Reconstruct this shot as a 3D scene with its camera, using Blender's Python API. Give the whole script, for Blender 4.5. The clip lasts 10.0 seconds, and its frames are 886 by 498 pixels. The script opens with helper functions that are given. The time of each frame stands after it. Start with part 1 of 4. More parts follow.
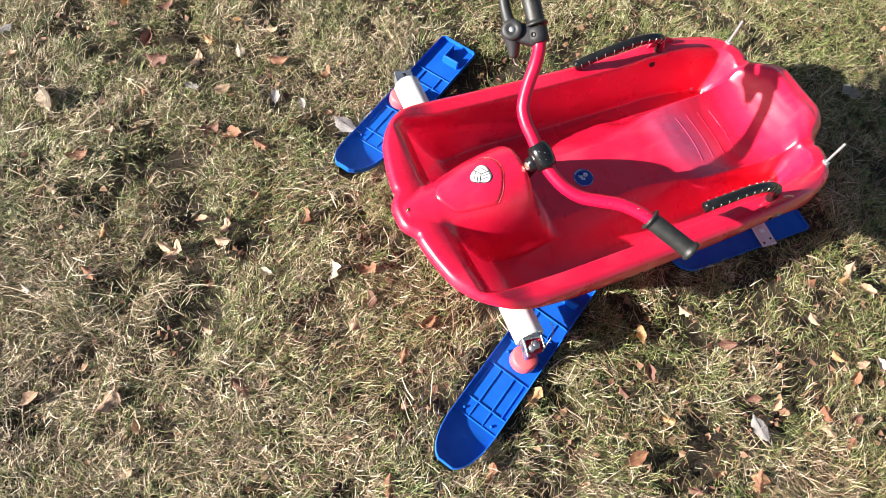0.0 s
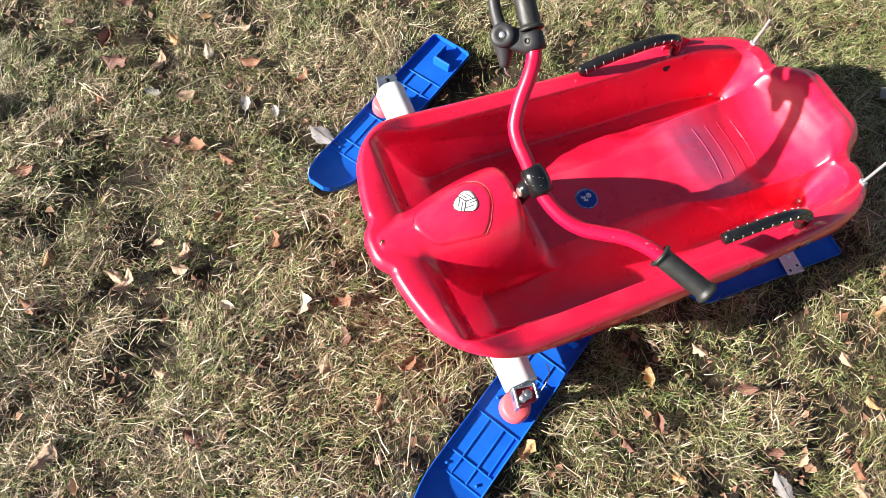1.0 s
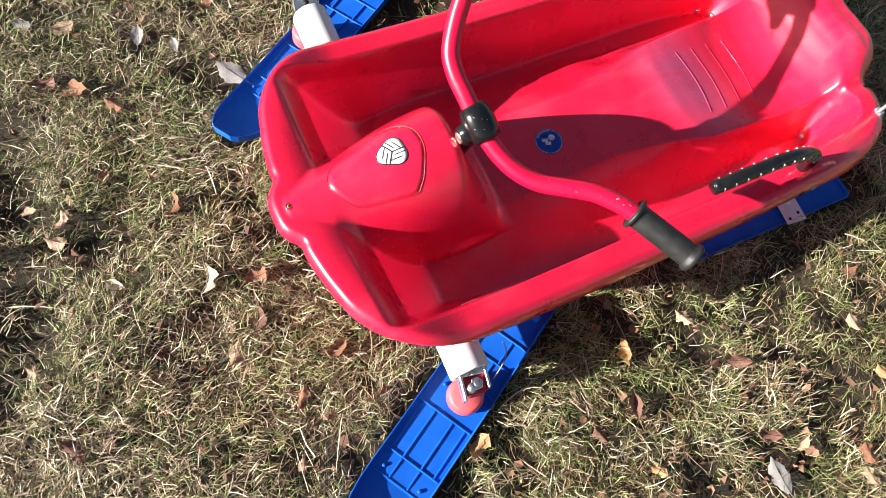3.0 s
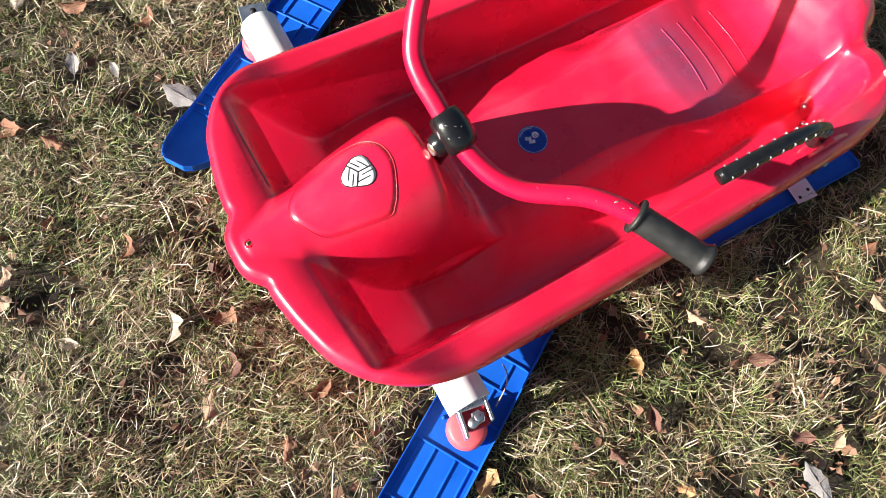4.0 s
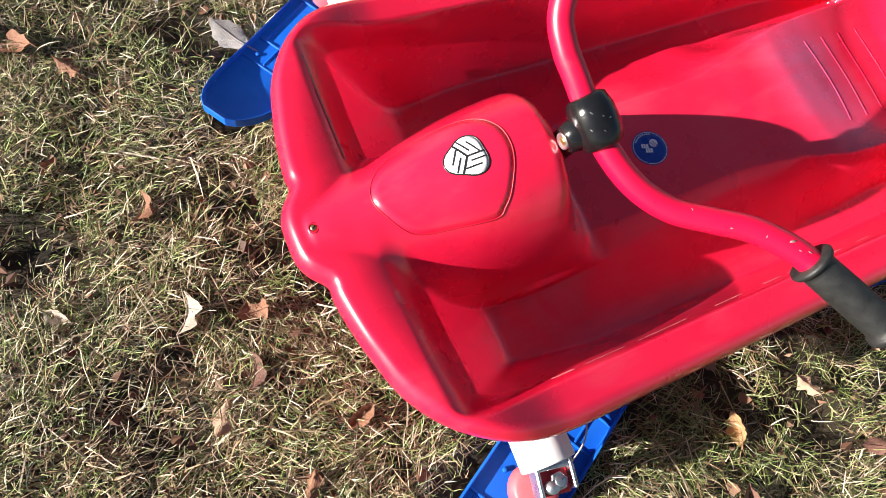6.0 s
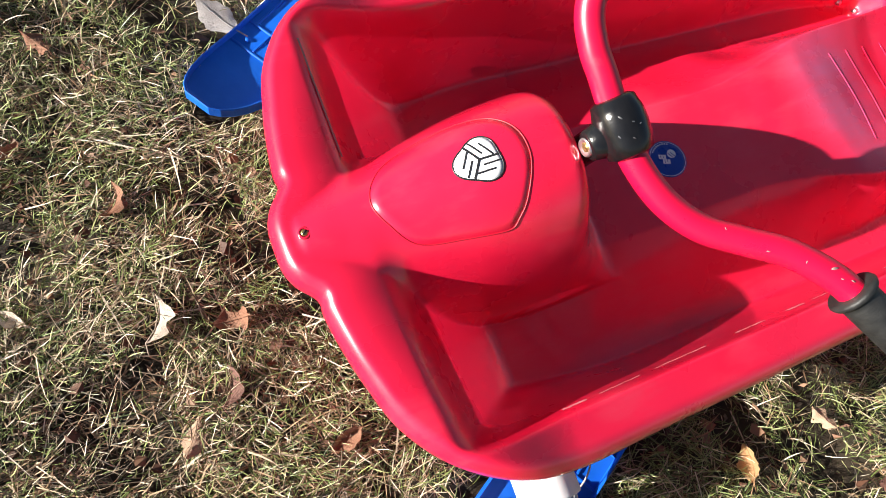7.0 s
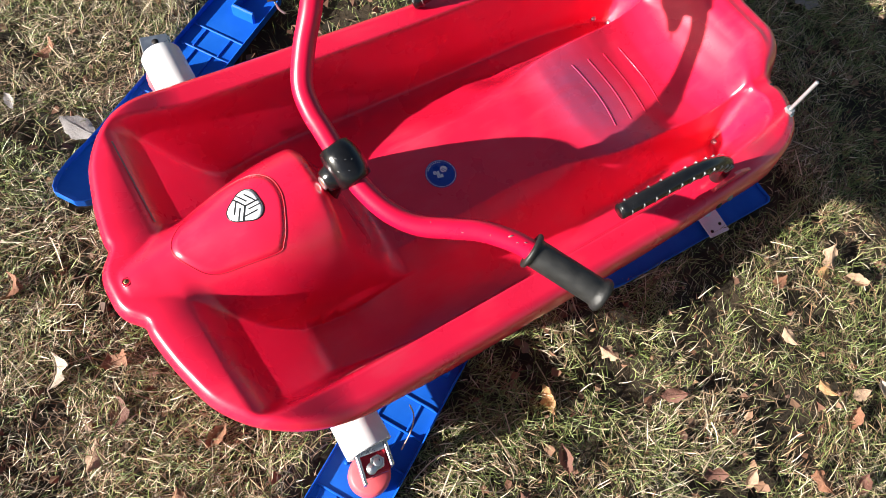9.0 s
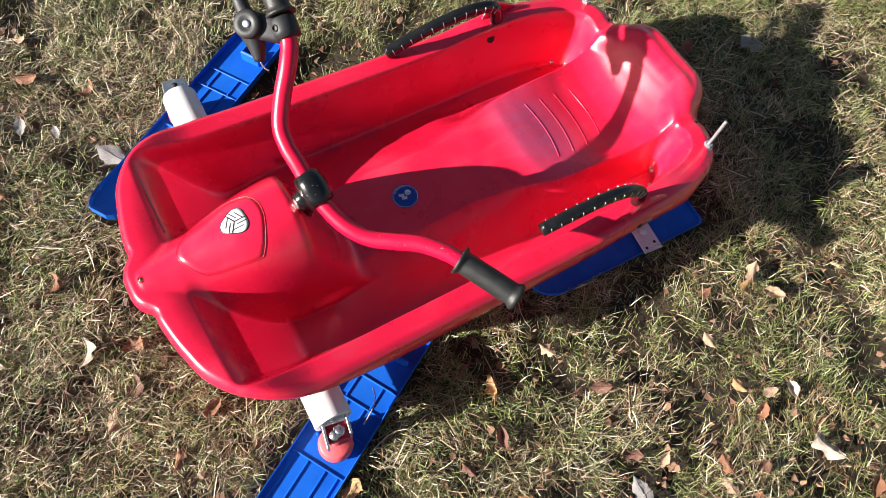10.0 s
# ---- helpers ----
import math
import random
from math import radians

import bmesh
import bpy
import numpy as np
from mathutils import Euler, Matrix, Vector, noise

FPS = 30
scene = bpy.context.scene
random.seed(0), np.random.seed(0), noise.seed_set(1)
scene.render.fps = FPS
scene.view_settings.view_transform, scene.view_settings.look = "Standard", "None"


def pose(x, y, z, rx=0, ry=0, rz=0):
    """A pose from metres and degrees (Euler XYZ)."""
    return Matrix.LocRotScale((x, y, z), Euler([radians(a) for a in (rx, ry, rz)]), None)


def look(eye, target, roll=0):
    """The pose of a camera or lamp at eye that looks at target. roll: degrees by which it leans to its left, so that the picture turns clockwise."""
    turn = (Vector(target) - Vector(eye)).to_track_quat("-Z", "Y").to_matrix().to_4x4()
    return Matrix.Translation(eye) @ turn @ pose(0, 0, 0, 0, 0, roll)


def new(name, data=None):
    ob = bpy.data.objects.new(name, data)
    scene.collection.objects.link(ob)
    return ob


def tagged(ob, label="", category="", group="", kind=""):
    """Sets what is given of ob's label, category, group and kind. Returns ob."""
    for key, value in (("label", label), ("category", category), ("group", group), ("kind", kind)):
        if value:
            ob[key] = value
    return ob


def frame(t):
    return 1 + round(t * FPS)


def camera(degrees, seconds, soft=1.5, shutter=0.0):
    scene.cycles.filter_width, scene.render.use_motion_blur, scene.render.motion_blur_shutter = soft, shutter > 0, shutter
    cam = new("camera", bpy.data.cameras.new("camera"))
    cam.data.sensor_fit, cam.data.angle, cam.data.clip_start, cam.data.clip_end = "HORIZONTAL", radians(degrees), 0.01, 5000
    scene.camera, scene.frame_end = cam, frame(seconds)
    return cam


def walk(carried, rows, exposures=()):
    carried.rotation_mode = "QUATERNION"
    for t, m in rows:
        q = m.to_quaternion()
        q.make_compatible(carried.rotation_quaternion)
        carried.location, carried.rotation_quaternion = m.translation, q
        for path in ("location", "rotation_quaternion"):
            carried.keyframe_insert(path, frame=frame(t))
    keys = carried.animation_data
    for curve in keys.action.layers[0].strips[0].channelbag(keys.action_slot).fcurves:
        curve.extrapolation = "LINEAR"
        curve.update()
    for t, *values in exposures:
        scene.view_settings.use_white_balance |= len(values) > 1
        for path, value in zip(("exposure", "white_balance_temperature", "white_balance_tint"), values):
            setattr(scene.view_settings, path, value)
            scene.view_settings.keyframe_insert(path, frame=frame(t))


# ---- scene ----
cam = camera(66.0, 10.0, 0.85)
PATH = [
    (0, (-0.312, -0.507, 1.171), (0.294, 0.252, -0.577), 15.5),
    (0.5, (-0.208, -0.474, 1.132), (0.325, 0.315, -0.627), 12.4),
    (1, (-0.197, -0.408, 1.09), (0.355, 0.327, -0.686), 14.4),
    (1.5, (-0.145, -0.383, 1.006), (0.392, 0.238, -0.818), 20.4),
    (2, (-0.105, -0.382, 0.954), (0.378, 0.199, -0.898), 24.0),
    (2.5, (-0.076, -0.366, 0.947), (0.403, 0.227, -0.902), 20.5),
    (2.7, (-0.069, -0.358, 0.944), (0.431, 0.226, -0.902), 19.3),
    (3.8, (-0.032, -0.307, 0.896), (0.501, 0.235, -0.954), 15.0),
    (4, (-0.015, -0.297, 0.873), (0.506, 0.241, -0.981), 13.8),
    (4.5, (-0.009, -0.266, 0.804), (0.523, 0.243, -1.056), 14.9),
    (5, (-0.021, -0.227, 0.753), (0.534, 0.242, -1.11), 20.9),
    (5.5, (-0.053, -0.207, 0.728), (0.5, 0.3, -1.126), 22.2),
    (5.7, (-0.065, -0.203, 0.727), (0.494, 0.306, -1.125), 23.6),
    (6.8, (-0.069, -0.168, 0.671), (0.539, 0.329, -1.168), 30.1),
    (7, (-0.065, -0.166, 0.664), (0.558, 0.327, -1.172), 31.0),
    (7.5, (-0.059, -0.17, 0.655), (0.603, 0.3, -1.173), 33.0),
    (8, (-0.033, -0.194, 0.7), (0.663, 0.292, -1.111), 31.1),
    (8.5, (0.017, -0.258, 0.78), (0.712, 0.275, -1.018), 24.5),
    (9, (0.049, -0.327, 0.859), (0.716, 0.236, -0.941), 18.7),
    (9.5, (0.069, -0.377, 0.942), (0.678, 0.222, -0.866), 13.2),
    (10, (0.079, -0.437, 1.021), (0.686, 0.212, -0.771), 13.5),
]
walk(cam, [(t, look(eye, target, roll)) for t, eye, target, roll in PATH],
     [(0, 1.68), (1.5, 1.64), (4, 1.55), (7, 1.46), (8.5, 1.44), (10, 1.42)])

# ---- light ----
SUN_EL, SUN_AZ = 20.0, (-0.983, 0.182)          # sun's height in degrees, and the way to it over the ground
world = bpy.data.worlds.new("sky")
scene.world = world
world.use_nodes = True
wn = world.node_tree
wn.nodes.clear()
sky = wn.nodes.new("ShaderNodeTexSky")
sky.sky_type, sky.sun_disc = "NISHITA", False
sky.sun_elevation = radians(SUN_EL)
sky.sun_rotation = math.atan2(SUN_AZ[0], SUN_AZ[1])
sky_bg = wn.nodes.new("ShaderNodeBackground")
sky_bg.inputs[1].default_value = 0.034
sky_out = wn.nodes.new("ShaderNodeOutputWorld")
wn.links.new(sky.outputs[0], sky_bg.inputs[0])
wn.links.new(sky_bg.outputs[0], sky_out.inputs[0])
sun_data = bpy.data.lights.new("sun", "SUN")
sun_data.energy, sun_data.angle, sun_data.color = 5.0, radians(0.53), (1.0, 0.95, 0.875)
sun = new("sun", sun_data)
sun_way = Vector((SUN_AZ[0], SUN_AZ[1], math.tan(radians(SUN_EL)) * math.hypot(*SUN_AZ)))
sun.matrix_world = look(sun_way * 5, (0, 0, 0))


# ---- materials ----
def node(tree, kind, **values):
    n = tree.nodes.new(kind)
    for key, value in values.items():
        n.inputs[key.replace("_", " ")].default_value = value
    return n


def ramp(tree, source, stops):
    r = tree.nodes.new("ShaderNodeValToRGB")
    r.color_ramp.interpolation = "LINEAR"
    while len(r.color_ramp.elements) < len(stops):
        r.color_ramp.elements.new(0.5)
    for e, (at, col) in zip(r.color_ramp.elements, stops):
        e.position, e.color = at, (*col, 1)
    tree.links.new(source, r.inputs[0])
    return r.outputs[0]


def surface(name, stops, scale=30.0, rough=(0.4, 0.5), metal=0.0, bump=0.1, bump_scale=200.0, coat=0.0, random_by="", sheen=0.0, transmit=0.0, scratch=0.0):
    """A procedural surface: colours from a two-scale noise (or from each piece's own random number), uneven gloss and fine relief."""
    m = bpy.data.materials.new(name)
    m.use_nodes = True
    t = m.node_tree
    bsdf = t.nodes["Principled BSDF"]
    place = t.nodes.new("ShaderNodeNewGeometry" if random_by else "ShaderNodeTexCoord")
    coord = t.nodes.new("ShaderNodeTexCoord").outputs["Object"]
    big = node(t, "ShaderNodeTexNoise", Scale=scale, Detail=5.0, Roughness=0.6)
    t.links.new(coord, big.inputs["Vector"])
    source = big.outputs["Fac"]
    if random_by == "island":
        mix = t.nodes.new("ShaderNodeMath")
        mix.operation = "MULTIPLY_ADD"
        mix.inputs[1].default_value = 0.75
        off = t.nodes.new("ShaderNodeMath")
        off.operation = "MULTIPLY"
        off.inputs[1].default_value = 0.3
        t.links.new(source, off.inputs[0])
        t.links.new(place.outputs["Random Per Island"], mix.inputs[0])
        t.links.new(off.outputs[0], mix.inputs[2])
        source = mix.outputs[0]
    t.links.new(ramp(t, source, stops), bsdf.inputs["Base Color"])
    fine = node(t, "ShaderNodeTexNoise", Scale=bump_scale, Detail=4.0, Roughness=0.65)
    t.links.new(coord, fine.inputs["Vector"])
    spread = t.nodes.new("ShaderNodeMapRange")
    spread.inputs["From Min"].default_value, spread.inputs["From Max"].default_value = 0.3, 0.7
    spread.inputs["To Min"].default_value, spread.inputs["To Max"].default_value = rough
    t.links.new(big.outputs["Fac"] if not scratch else fine.outputs["Fac"], spread.inputs["Value"])
    t.links.new(spread.outputs[0], bsdf.inputs["Roughness"])
    b = t.nodes.new("ShaderNodeBump")
    b.inputs["Strength"].default_value, b.inputs["Distance"].default_value = bump, 0.001
    t.links.new(fine.outputs["Fac"], b.inputs["Height"])
    t.links.new(b.outputs[0], bsdf.inputs["Normal"])
    bsdf.inputs["Metallic"].default_value = metal
    bsdf.inputs["Coat Weight"].default_value = coat
    bsdf.inputs["Coat Roughness"].default_value = 0.12
    bsdf.inputs["Sheen Weight"].default_value = sheen
    if transmit:
        leaf = node(t, "ShaderNodeBsdfTranslucent")
        t.links.new(bsdf.inputs["Base Color"].links[0].from_socket, leaf.inputs["Color"])
        both = t.nodes.new("ShaderNodeMixShader")
        both.inputs[0].default_value = transmit
        t.links.new(bsdf.outputs[0], both.inputs[1])
        t.links.new(leaf.outputs[0], both.inputs[2])
        t.links.new(both.outputs[0], t.nodes["Material Output"].inputs[0])
    return m


RED = surface("red_plastic", [(0.3, (0.84, 0.010, 0.052)), (0.7, (0.90, 0.015, 0.068))], 9, (0.22, 0.38), bump=0.05, bump_scale=700, coat=1.0, transmit=0.16)
RED.node_tree.nodes["Principled BSDF"].inputs["Coat Roughness"].default_value = 0.17


def add_wear_and_sheen(m):
    """Pale scuffs where people sit and put their feet, and the seat's sheen as colour."""
    t = m.node_tree
    bsdf = t.nodes["Principled BSDF"]
    coord = t.nodes.new("ShaderNodeTexCoord").outputs["Object"]
    stretch = t.nodes.new("ShaderNodeMapping")
    stretch.inputs["Scale"].default_value = (14, 46, 30)
    t.links.new(coord, stretch.inputs["Vector"])
    streak = node(t, "ShaderNodeTexNoise", Scale=1.0, Detail=8.0, Roughness=0.7)
    t.links.new(stretch.outputs[0], streak.inputs["Vector"])
    spot = node(t, "ShaderNodeTexNoise", Scale=9.0, Detail=2.0)
    t.links.new(coord, spot.inputs["Vector"])
    both = t.nodes.new("ShaderNodeMath")
    both.operation = "MULTIPLY"
    t.links.new(streak.outputs["Fac"], both.inputs[0])
    t.links.new(spot.outputs["Fac"], both.inputs[1])
    pick = t.nodes.new("ShaderNodeMapRange")
    for key, value in (("From Min", 0.26), ("From Max", 0.48), ("To Min", 0.0), ("To Max", 0.18)):
        pick.inputs[key].default_value = value
    t.links.new(both.outputs[0], pick.inputs["Value"])
    mix = t.nodes.new("ShaderNodeMix")
    mix.data_type = "RGBA"
    old = bsdf.inputs["Base Color"].links[0].from_socket
    t.links.new(pick.outputs[0], mix.inputs[0])
    t.links.new(old, mix.inputs[6])
    mix.inputs[7].default_value = (0.72, 0.20, 0.26, 1)
    # the seat's front edge is rubbed; its pale bluish sheen is put into the colour
    seat = t.nodes.new("ShaderNodeVectorMath")
    seat.operation = "MULTIPLY_ADD"
    seat.inputs[1].default_value, seat.inputs[2].default_value = (13.0, 8.0, 0.0), (-8.2, -0.08, 0.0)
    t.links.new(coord, seat.inputs[0])
    size = t.nodes.new("ShaderNodeVectorMath")
    size.operation = "LENGTH"
    t.links.new(seat.outputs[0], size.inputs[0])
    near = t.nodes.new("ShaderNodeMapRange")
    near.interpolation_type = "SMOOTHSTEP"
    for key, value in (("From Min", 1.2), ("From Max", 0.2), ("To Min", 0.0), ("To Max", 0.95)):
        near.inputs[key].default_value = value
    t.links.new(size.outputs["Value"], near.inputs["Value"])
    rub_sheen = t.nodes.new("ShaderNodeMath")
    rub_sheen.operation = "MULTIPLY"
    t.links.new(near.outputs[0], rub_sheen.inputs[0])
    t.links.new(streak.outputs["Fac"], rub_sheen.inputs[1])
    seat_mix = t.nodes.new("ShaderNodeMix")
    seat_mix.data_type = "RGBA"
    t.links.new(rub_sheen.outputs[0], seat_mix.inputs[0])
    t.links.new(old, seat_mix.inputs[6])
    seat_mix.inputs[7].default_value = (0.50, 0.14, 0.32, 1)
    old = seat_mix.outputs[2]
    t.links.new(old, mix.inputs[6])
    t.links.new(mix.outputs[2], bsdf.inputs["Base Color"])


add_wear_and_sheen(RED)
RED_DARK = surface("red_plastic_seam", [(0.3, (0.46, 0.005, 0.022)), (0.7, (0.52, 0.007, 0.027))], 30, (0.4, 0.5))
TUBE_RED = surface("red_enamel", [(0.0, (0.62, 0.004, 0.045)), (0.66, (0.60, 0.004, 0.04)), (0.74, (0.5, 0.02, 0.05))], 40, (0.26, 0.36), bump=0.04, coat=0.15)
BLUE = surface("blue_plastic", [(0.3, (0.007, 0.100, 0.53)), (0.7, (0.012, 0.130, 0.61))], 25, (0.32, 0.48), bump=0.15, bump_scale=400)
BLUE.node_tree.nodes["Principled BSDF"].inputs["Specular IOR Level"].default_value = 0.14
BLUE_STICKER = surface("blue_vinyl", [(0.3, (0.008, 0.045, 0.30)), (0.7, (0.012, 0.06, 0.36))], 60, (0.25, 0.35))
WHITE_VINYL = surface("white_vinyl", [(0.3, (0.70, 0.70, 0.72)), (0.7, (0.80, 0.80, 0.81))], 80, (0.3, 0.4))
DARK_VINYL = surface("dark_vinyl", [(0.3, (0.012, 0.012, 0.014)), (0.7, (0.02, 0.02, 0.022))], 80, (0.3, 0.4))
WHITE_PIPE = surface("white_pipe", [(0.3, (0.74, 0.72, 0.72)), (0.7, (0.82, 0.80, 0.80))], 30, (0.35, 0.5), bump=0.1)
PINK = surface("red_rubber", [(0.3, (0.72, 0.085, 0.105)), (0.7, (0.80, 0.125, 0.145))], 60, (0.45, 0.6), bump=0.2)
BLACK = surface("black_plastic", [(0.3, (0.006, 0.006, 0.007)), (0.7, (0.012, 0.012, 0.013))], 60, (0.14, 0.28), bump=0.12, bump_scale=500)
RUBBER = surface("black_rubber", [(0.3, (0.012, 0.012, 0.012)), (0.7, (0.024, 0.024, 0.023))], 90, (0.40, 0.55), bump=0.3, bump_scale=900)
STEEL = surface("zinc_steel", [(0.3, (0.55, 0.56, 0.58)), (0.7, (0.72, 0.73, 0.75))], 90, (0.22, 0.42), 0.95, 0.1)
ZINC = surface("dull_zinc", [(0.3, (0.34, 0.35, 0.37)), (0.7, (0.50, 0.51, 0.53))], 120, (0.35, 0.5), 0.6, 0.1)
BRASS = surface("brass", [(0.3, (0.55, 0.36, 0.12)), (0.7, (0.68, 0.48, 0.2))], 200, (0.25, 0.4), 0.95)
CHIP = surface("chipped_primer", [(0.3, (0.24, 0.13, 0.12)), (0.7, (0.36, 0.25, 0.23))], 300, (0.5, 0.7))
PLATE = surface("galvanised_plate", [(0.3, (0.56, 0.61, 0.68)), (0.7, (0.68, 0.73, 0.80))], 60, (0.45, 0.6), 0.12, 0.1)
MATT = surface("matt_black_plastic", [(0.3, (0.014, 0.014, 0.016)), (0.7, (0.024, 0.024, 0.027))], 60, (0.48, 0.62), bump=0.2, bump_scale=600)
STUD = surface("worn_stud", [(0.3, (0.17, 0.17, 0.18)), (0.7, (0.36, 0.36, 0.37))], 300, (0.3, 0.45), 0.7)
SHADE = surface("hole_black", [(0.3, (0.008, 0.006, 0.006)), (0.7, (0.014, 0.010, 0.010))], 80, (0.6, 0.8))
SOIL = surface("thatch_ground", [(0.28, (0.010, 0.007, 0.004)), (0.46, (0.028, 0.019, 0.010)), (0.62, (0.055, 0.038, 0.021)), (0.8, (0.022, 0.022, 0.008))], 22, (0.85, 0.98), bump=1.0, bump_scale=160)


def add_far_lawn(m):
    """Away from the sled the thatch turns into plain lawn."""
    t = m.node_tree
    bsdf = t.nodes["Principled BSDF"]
    coord = t.nodes.new("ShaderNodeTexCoord").outputs["Object"]
    blotch = node(t, "ShaderNodeTexNoise", Scale=5.0, Detail=8.0, Roughness=0.7)
    t.links.new(coord, blotch.inputs["Vector"])
    lawn = ramp(t, blotch.outputs["Fac"], [(0.25, (0.034, 0.031, 0.014)), (0.45, (0.070, 0.060, 0.030)), (0.6, (0.104, 0.087, 0.046)), (0.8, (0.064, 0.068, 0.026))])
    out = t.nodes.new("ShaderNodeVectorMath")
    out.operation = "MULTIPLY_ADD"
    out.inputs[1].default_value, out.inputs[2].default_value = (1 / 1.35, 1.0, 0.0), (-0.42 / 1.35, -0.05, 0.0)
    t.links.new(coord, out.inputs[0])
    away = t.nodes.new("ShaderNodeVectorMath")
    away.operation = "LENGTH"
    t.links.new(out.outputs[0], away.inputs[0])
    rough_edge = t.nodes.new("ShaderNodeMath")
    rough_edge.operation = "ADD"
    t.links.new(away.outputs["Value"], rough_edge.inputs[0])
    t.links.new(blotch.outputs["Fac"], rough_edge.inputs[1])
    far = t.nodes.new("ShaderNodeMapRange")
    far.interpolation_type = "SMOOTHSTEP"
    far.inputs["From Min"].default_value, far.inputs["From Max"].default_value = 1.45, 1.85
    t.links.new(rough_edge.outputs[0], far.inputs["Value"])
    mix = t.nodes.new("ShaderNodeMix")
    mix.data_type = "RGBA"
    t.links.new(far.outputs[0], mix.inputs[0])
    t.links.new(bsdf.inputs["Base Color"].links[0].from_socket, mix.inputs[6])
    t.links.new(lawn, mix.inputs[7])
    t.links.new(mix.outputs[2], bsdf.inputs["Base Color"])


add_far_lawn(SOIL)
STRAW = surface("dry_grass", [(0.0, (0.070, 0.042, 0.025)), (0.35, (0.235, 0.162, 0.100)), (0.65, (0.57, 0.45, 0.30)), (1.0, (0.92, 0.82, 0.665))], 6, (0.5, 0.7), random_by="island", transmit=0.06)
WITHERED = surface("withered_grass", [(0.0, (0.09, 0.045, 0.025)), (0.4, (0.22, 0.125, 0.07)), (0.75, (0.38, 0.25, 0.14)), (1.0, (0.58, 0.44, 0.28))], 6, (0.5, 0.7), random_by="island", transmit=0.05)
GREEN = surface("green_grass", [(0.0, (0.036, 0.054, 0.015)), (0.4, (0.128, 0.175, 0.042)), (0.75, (0.285, 0.320, 0.108)), (1.0, (0.60, 0.58, 0.31))], 6, (0.4, 0.6), random_by="island", transmit=0.08)
LITTER = surface("leaf_crumbs", [(0.0, (0.05, 0.022, 0.014)), (0.5, (0.14, 0.062, 0.034)), (1.0, (0.34, 0.21, 0.13))], 6, (0.6, 0.8), random_by="island")
LEAF_TONES = {
    "tan": surface("leaf_tan", [(0.3, (0.30, 0.19, 0.12)), (0.7, (0.52, 0.36, 0.25))], 60, (0.6, 0.8), bump=0.5, transmit=0.1),
    "brown": surface("leaf_brown", [(0.3, (0.17, 0.07, 0.038)), (0.7, (0.34, 0.16, 0.09))], 60, (0.6, 0.8), bump=0.5, transmit=0.1),
    "dark": surface("leaf_dark", [(0.3, (0.12, 0.05, 0.035)), (0.7, (0.23, 0.11, 0.08))], 60, (0.6, 0.8), bump=0.5, transmit=0.15),
    "orange": surface("leaf_orange", [(0.3, (0.33, 0.17, 0.075)), (0.7, (0.54, 0.33, 0.16))], 60, (0.6, 0.8), bump=0.5, transmit=0.12),
    "pale": surface("leaf_pale", [(0.3, (0.46, 0.36, 0.28)), (0.7, (0.68, 0.57, 0.47))], 60, (0.6, 0.8), bump=0.5, transmit=0.2),
    "grey": surface("leaf_grey", [(0.3, (0.22, 0.20, 0.195)), (0.7, (0.40, 0.37, 0.36))], 60, (0.6, 0.8), bump=0.5, transmit=0.15),
}


# ---- building blocks ----
def link_mesh(name, bm, material, smooth=True):
    me = bpy.data.meshes.new(name)
    bm.normal_update()
    bm.to_mesh(me)
    bm.free()
    me.materials.append(material)
    for p in me.polygons:
        p.use_smooth = smooth
    return new(name, me)


def part(name, bm, material, parent, label="", smooth=True):
    ob = link_mesh(name, bm, material, smooth)
    ob.parent = parent
    return tagged(ob, label)


def empty(name, m, label, category, group=""):
    ob = new(name)
    ob.empty_display_size = 0.02
    ob.matrix_world = m
    return tagged(ob, label, category, group)


def moved(bm, m):
    bm.transform(m)
    return bm


def box(size, m=Matrix(), bevel=0.0, segments=2):
    bm = bmesh.new()
    bmesh.ops.create_cube(bm, size=1.0)
    bm.transform(Matrix.Diagonal((*size, 1)))
    if bevel:
        bmesh.ops.bevel(bm, geom=bm.edges[:], offset=bevel, segments=segments, profile=0.6, affect="EDGES")
    bm.transform(m)
    return bm


def turned(profile, m=Matrix(), steps=32, closed=False):
    """A body of revolution round z, from pairs of radius and height."""
    bm = bmesh.new()
    rings = []
    for r, z in profile:
        rings.append([bm.verts.new((r * math.cos(a), r * math.sin(a), z)) for a in (2 * math.pi * i / steps for i in range(steps))])
    for lo, hi in zip(rings, rings[1:]):
        for i in range(steps):
            j = (i + 1) % steps
            bm.faces.new((lo[i], lo[j], hi[j], hi[i]))
    if not closed:
        bm.faces.new(rings[0][::-1])
        bm.faces.new(rings[-1])
    bm.transform(m)
    return bm


def along(a, b):
    """A pose at a whose z axis points to b."""
    a, b = Vector(a), Vector(b)
    return Matrix.Translation(a) @ (b - a).to_track_quat("Z", "Y").to_matrix().to_4x4()


def spline(points, per=8, closed=False):
    pts = [Vector(p) for p in points]
    n, out = len(pts), []
    for i in range(n if closed else n - 1):
        p0 = pts[i - 1] if closed or i else 2 * pts[0] - pts[1]
        p1, p2 = pts[i], pts[(i + 1) % n]
        p3 = pts[(i + 2) % n] if closed or i + 2 < n else 2 * pts[-1] - pts[-2]
        for k in range(per):
            t = k / per
            out.append(0.5 * (2 * p1 + (p2 - p0) * t + (2 * p0 - 5 * p1 + 4 * p2 - p3) * t * t + (3 * p1 - p0 - 3 * p2 + p3) * t ** 3))
    return out if closed else out + [pts[-1]]


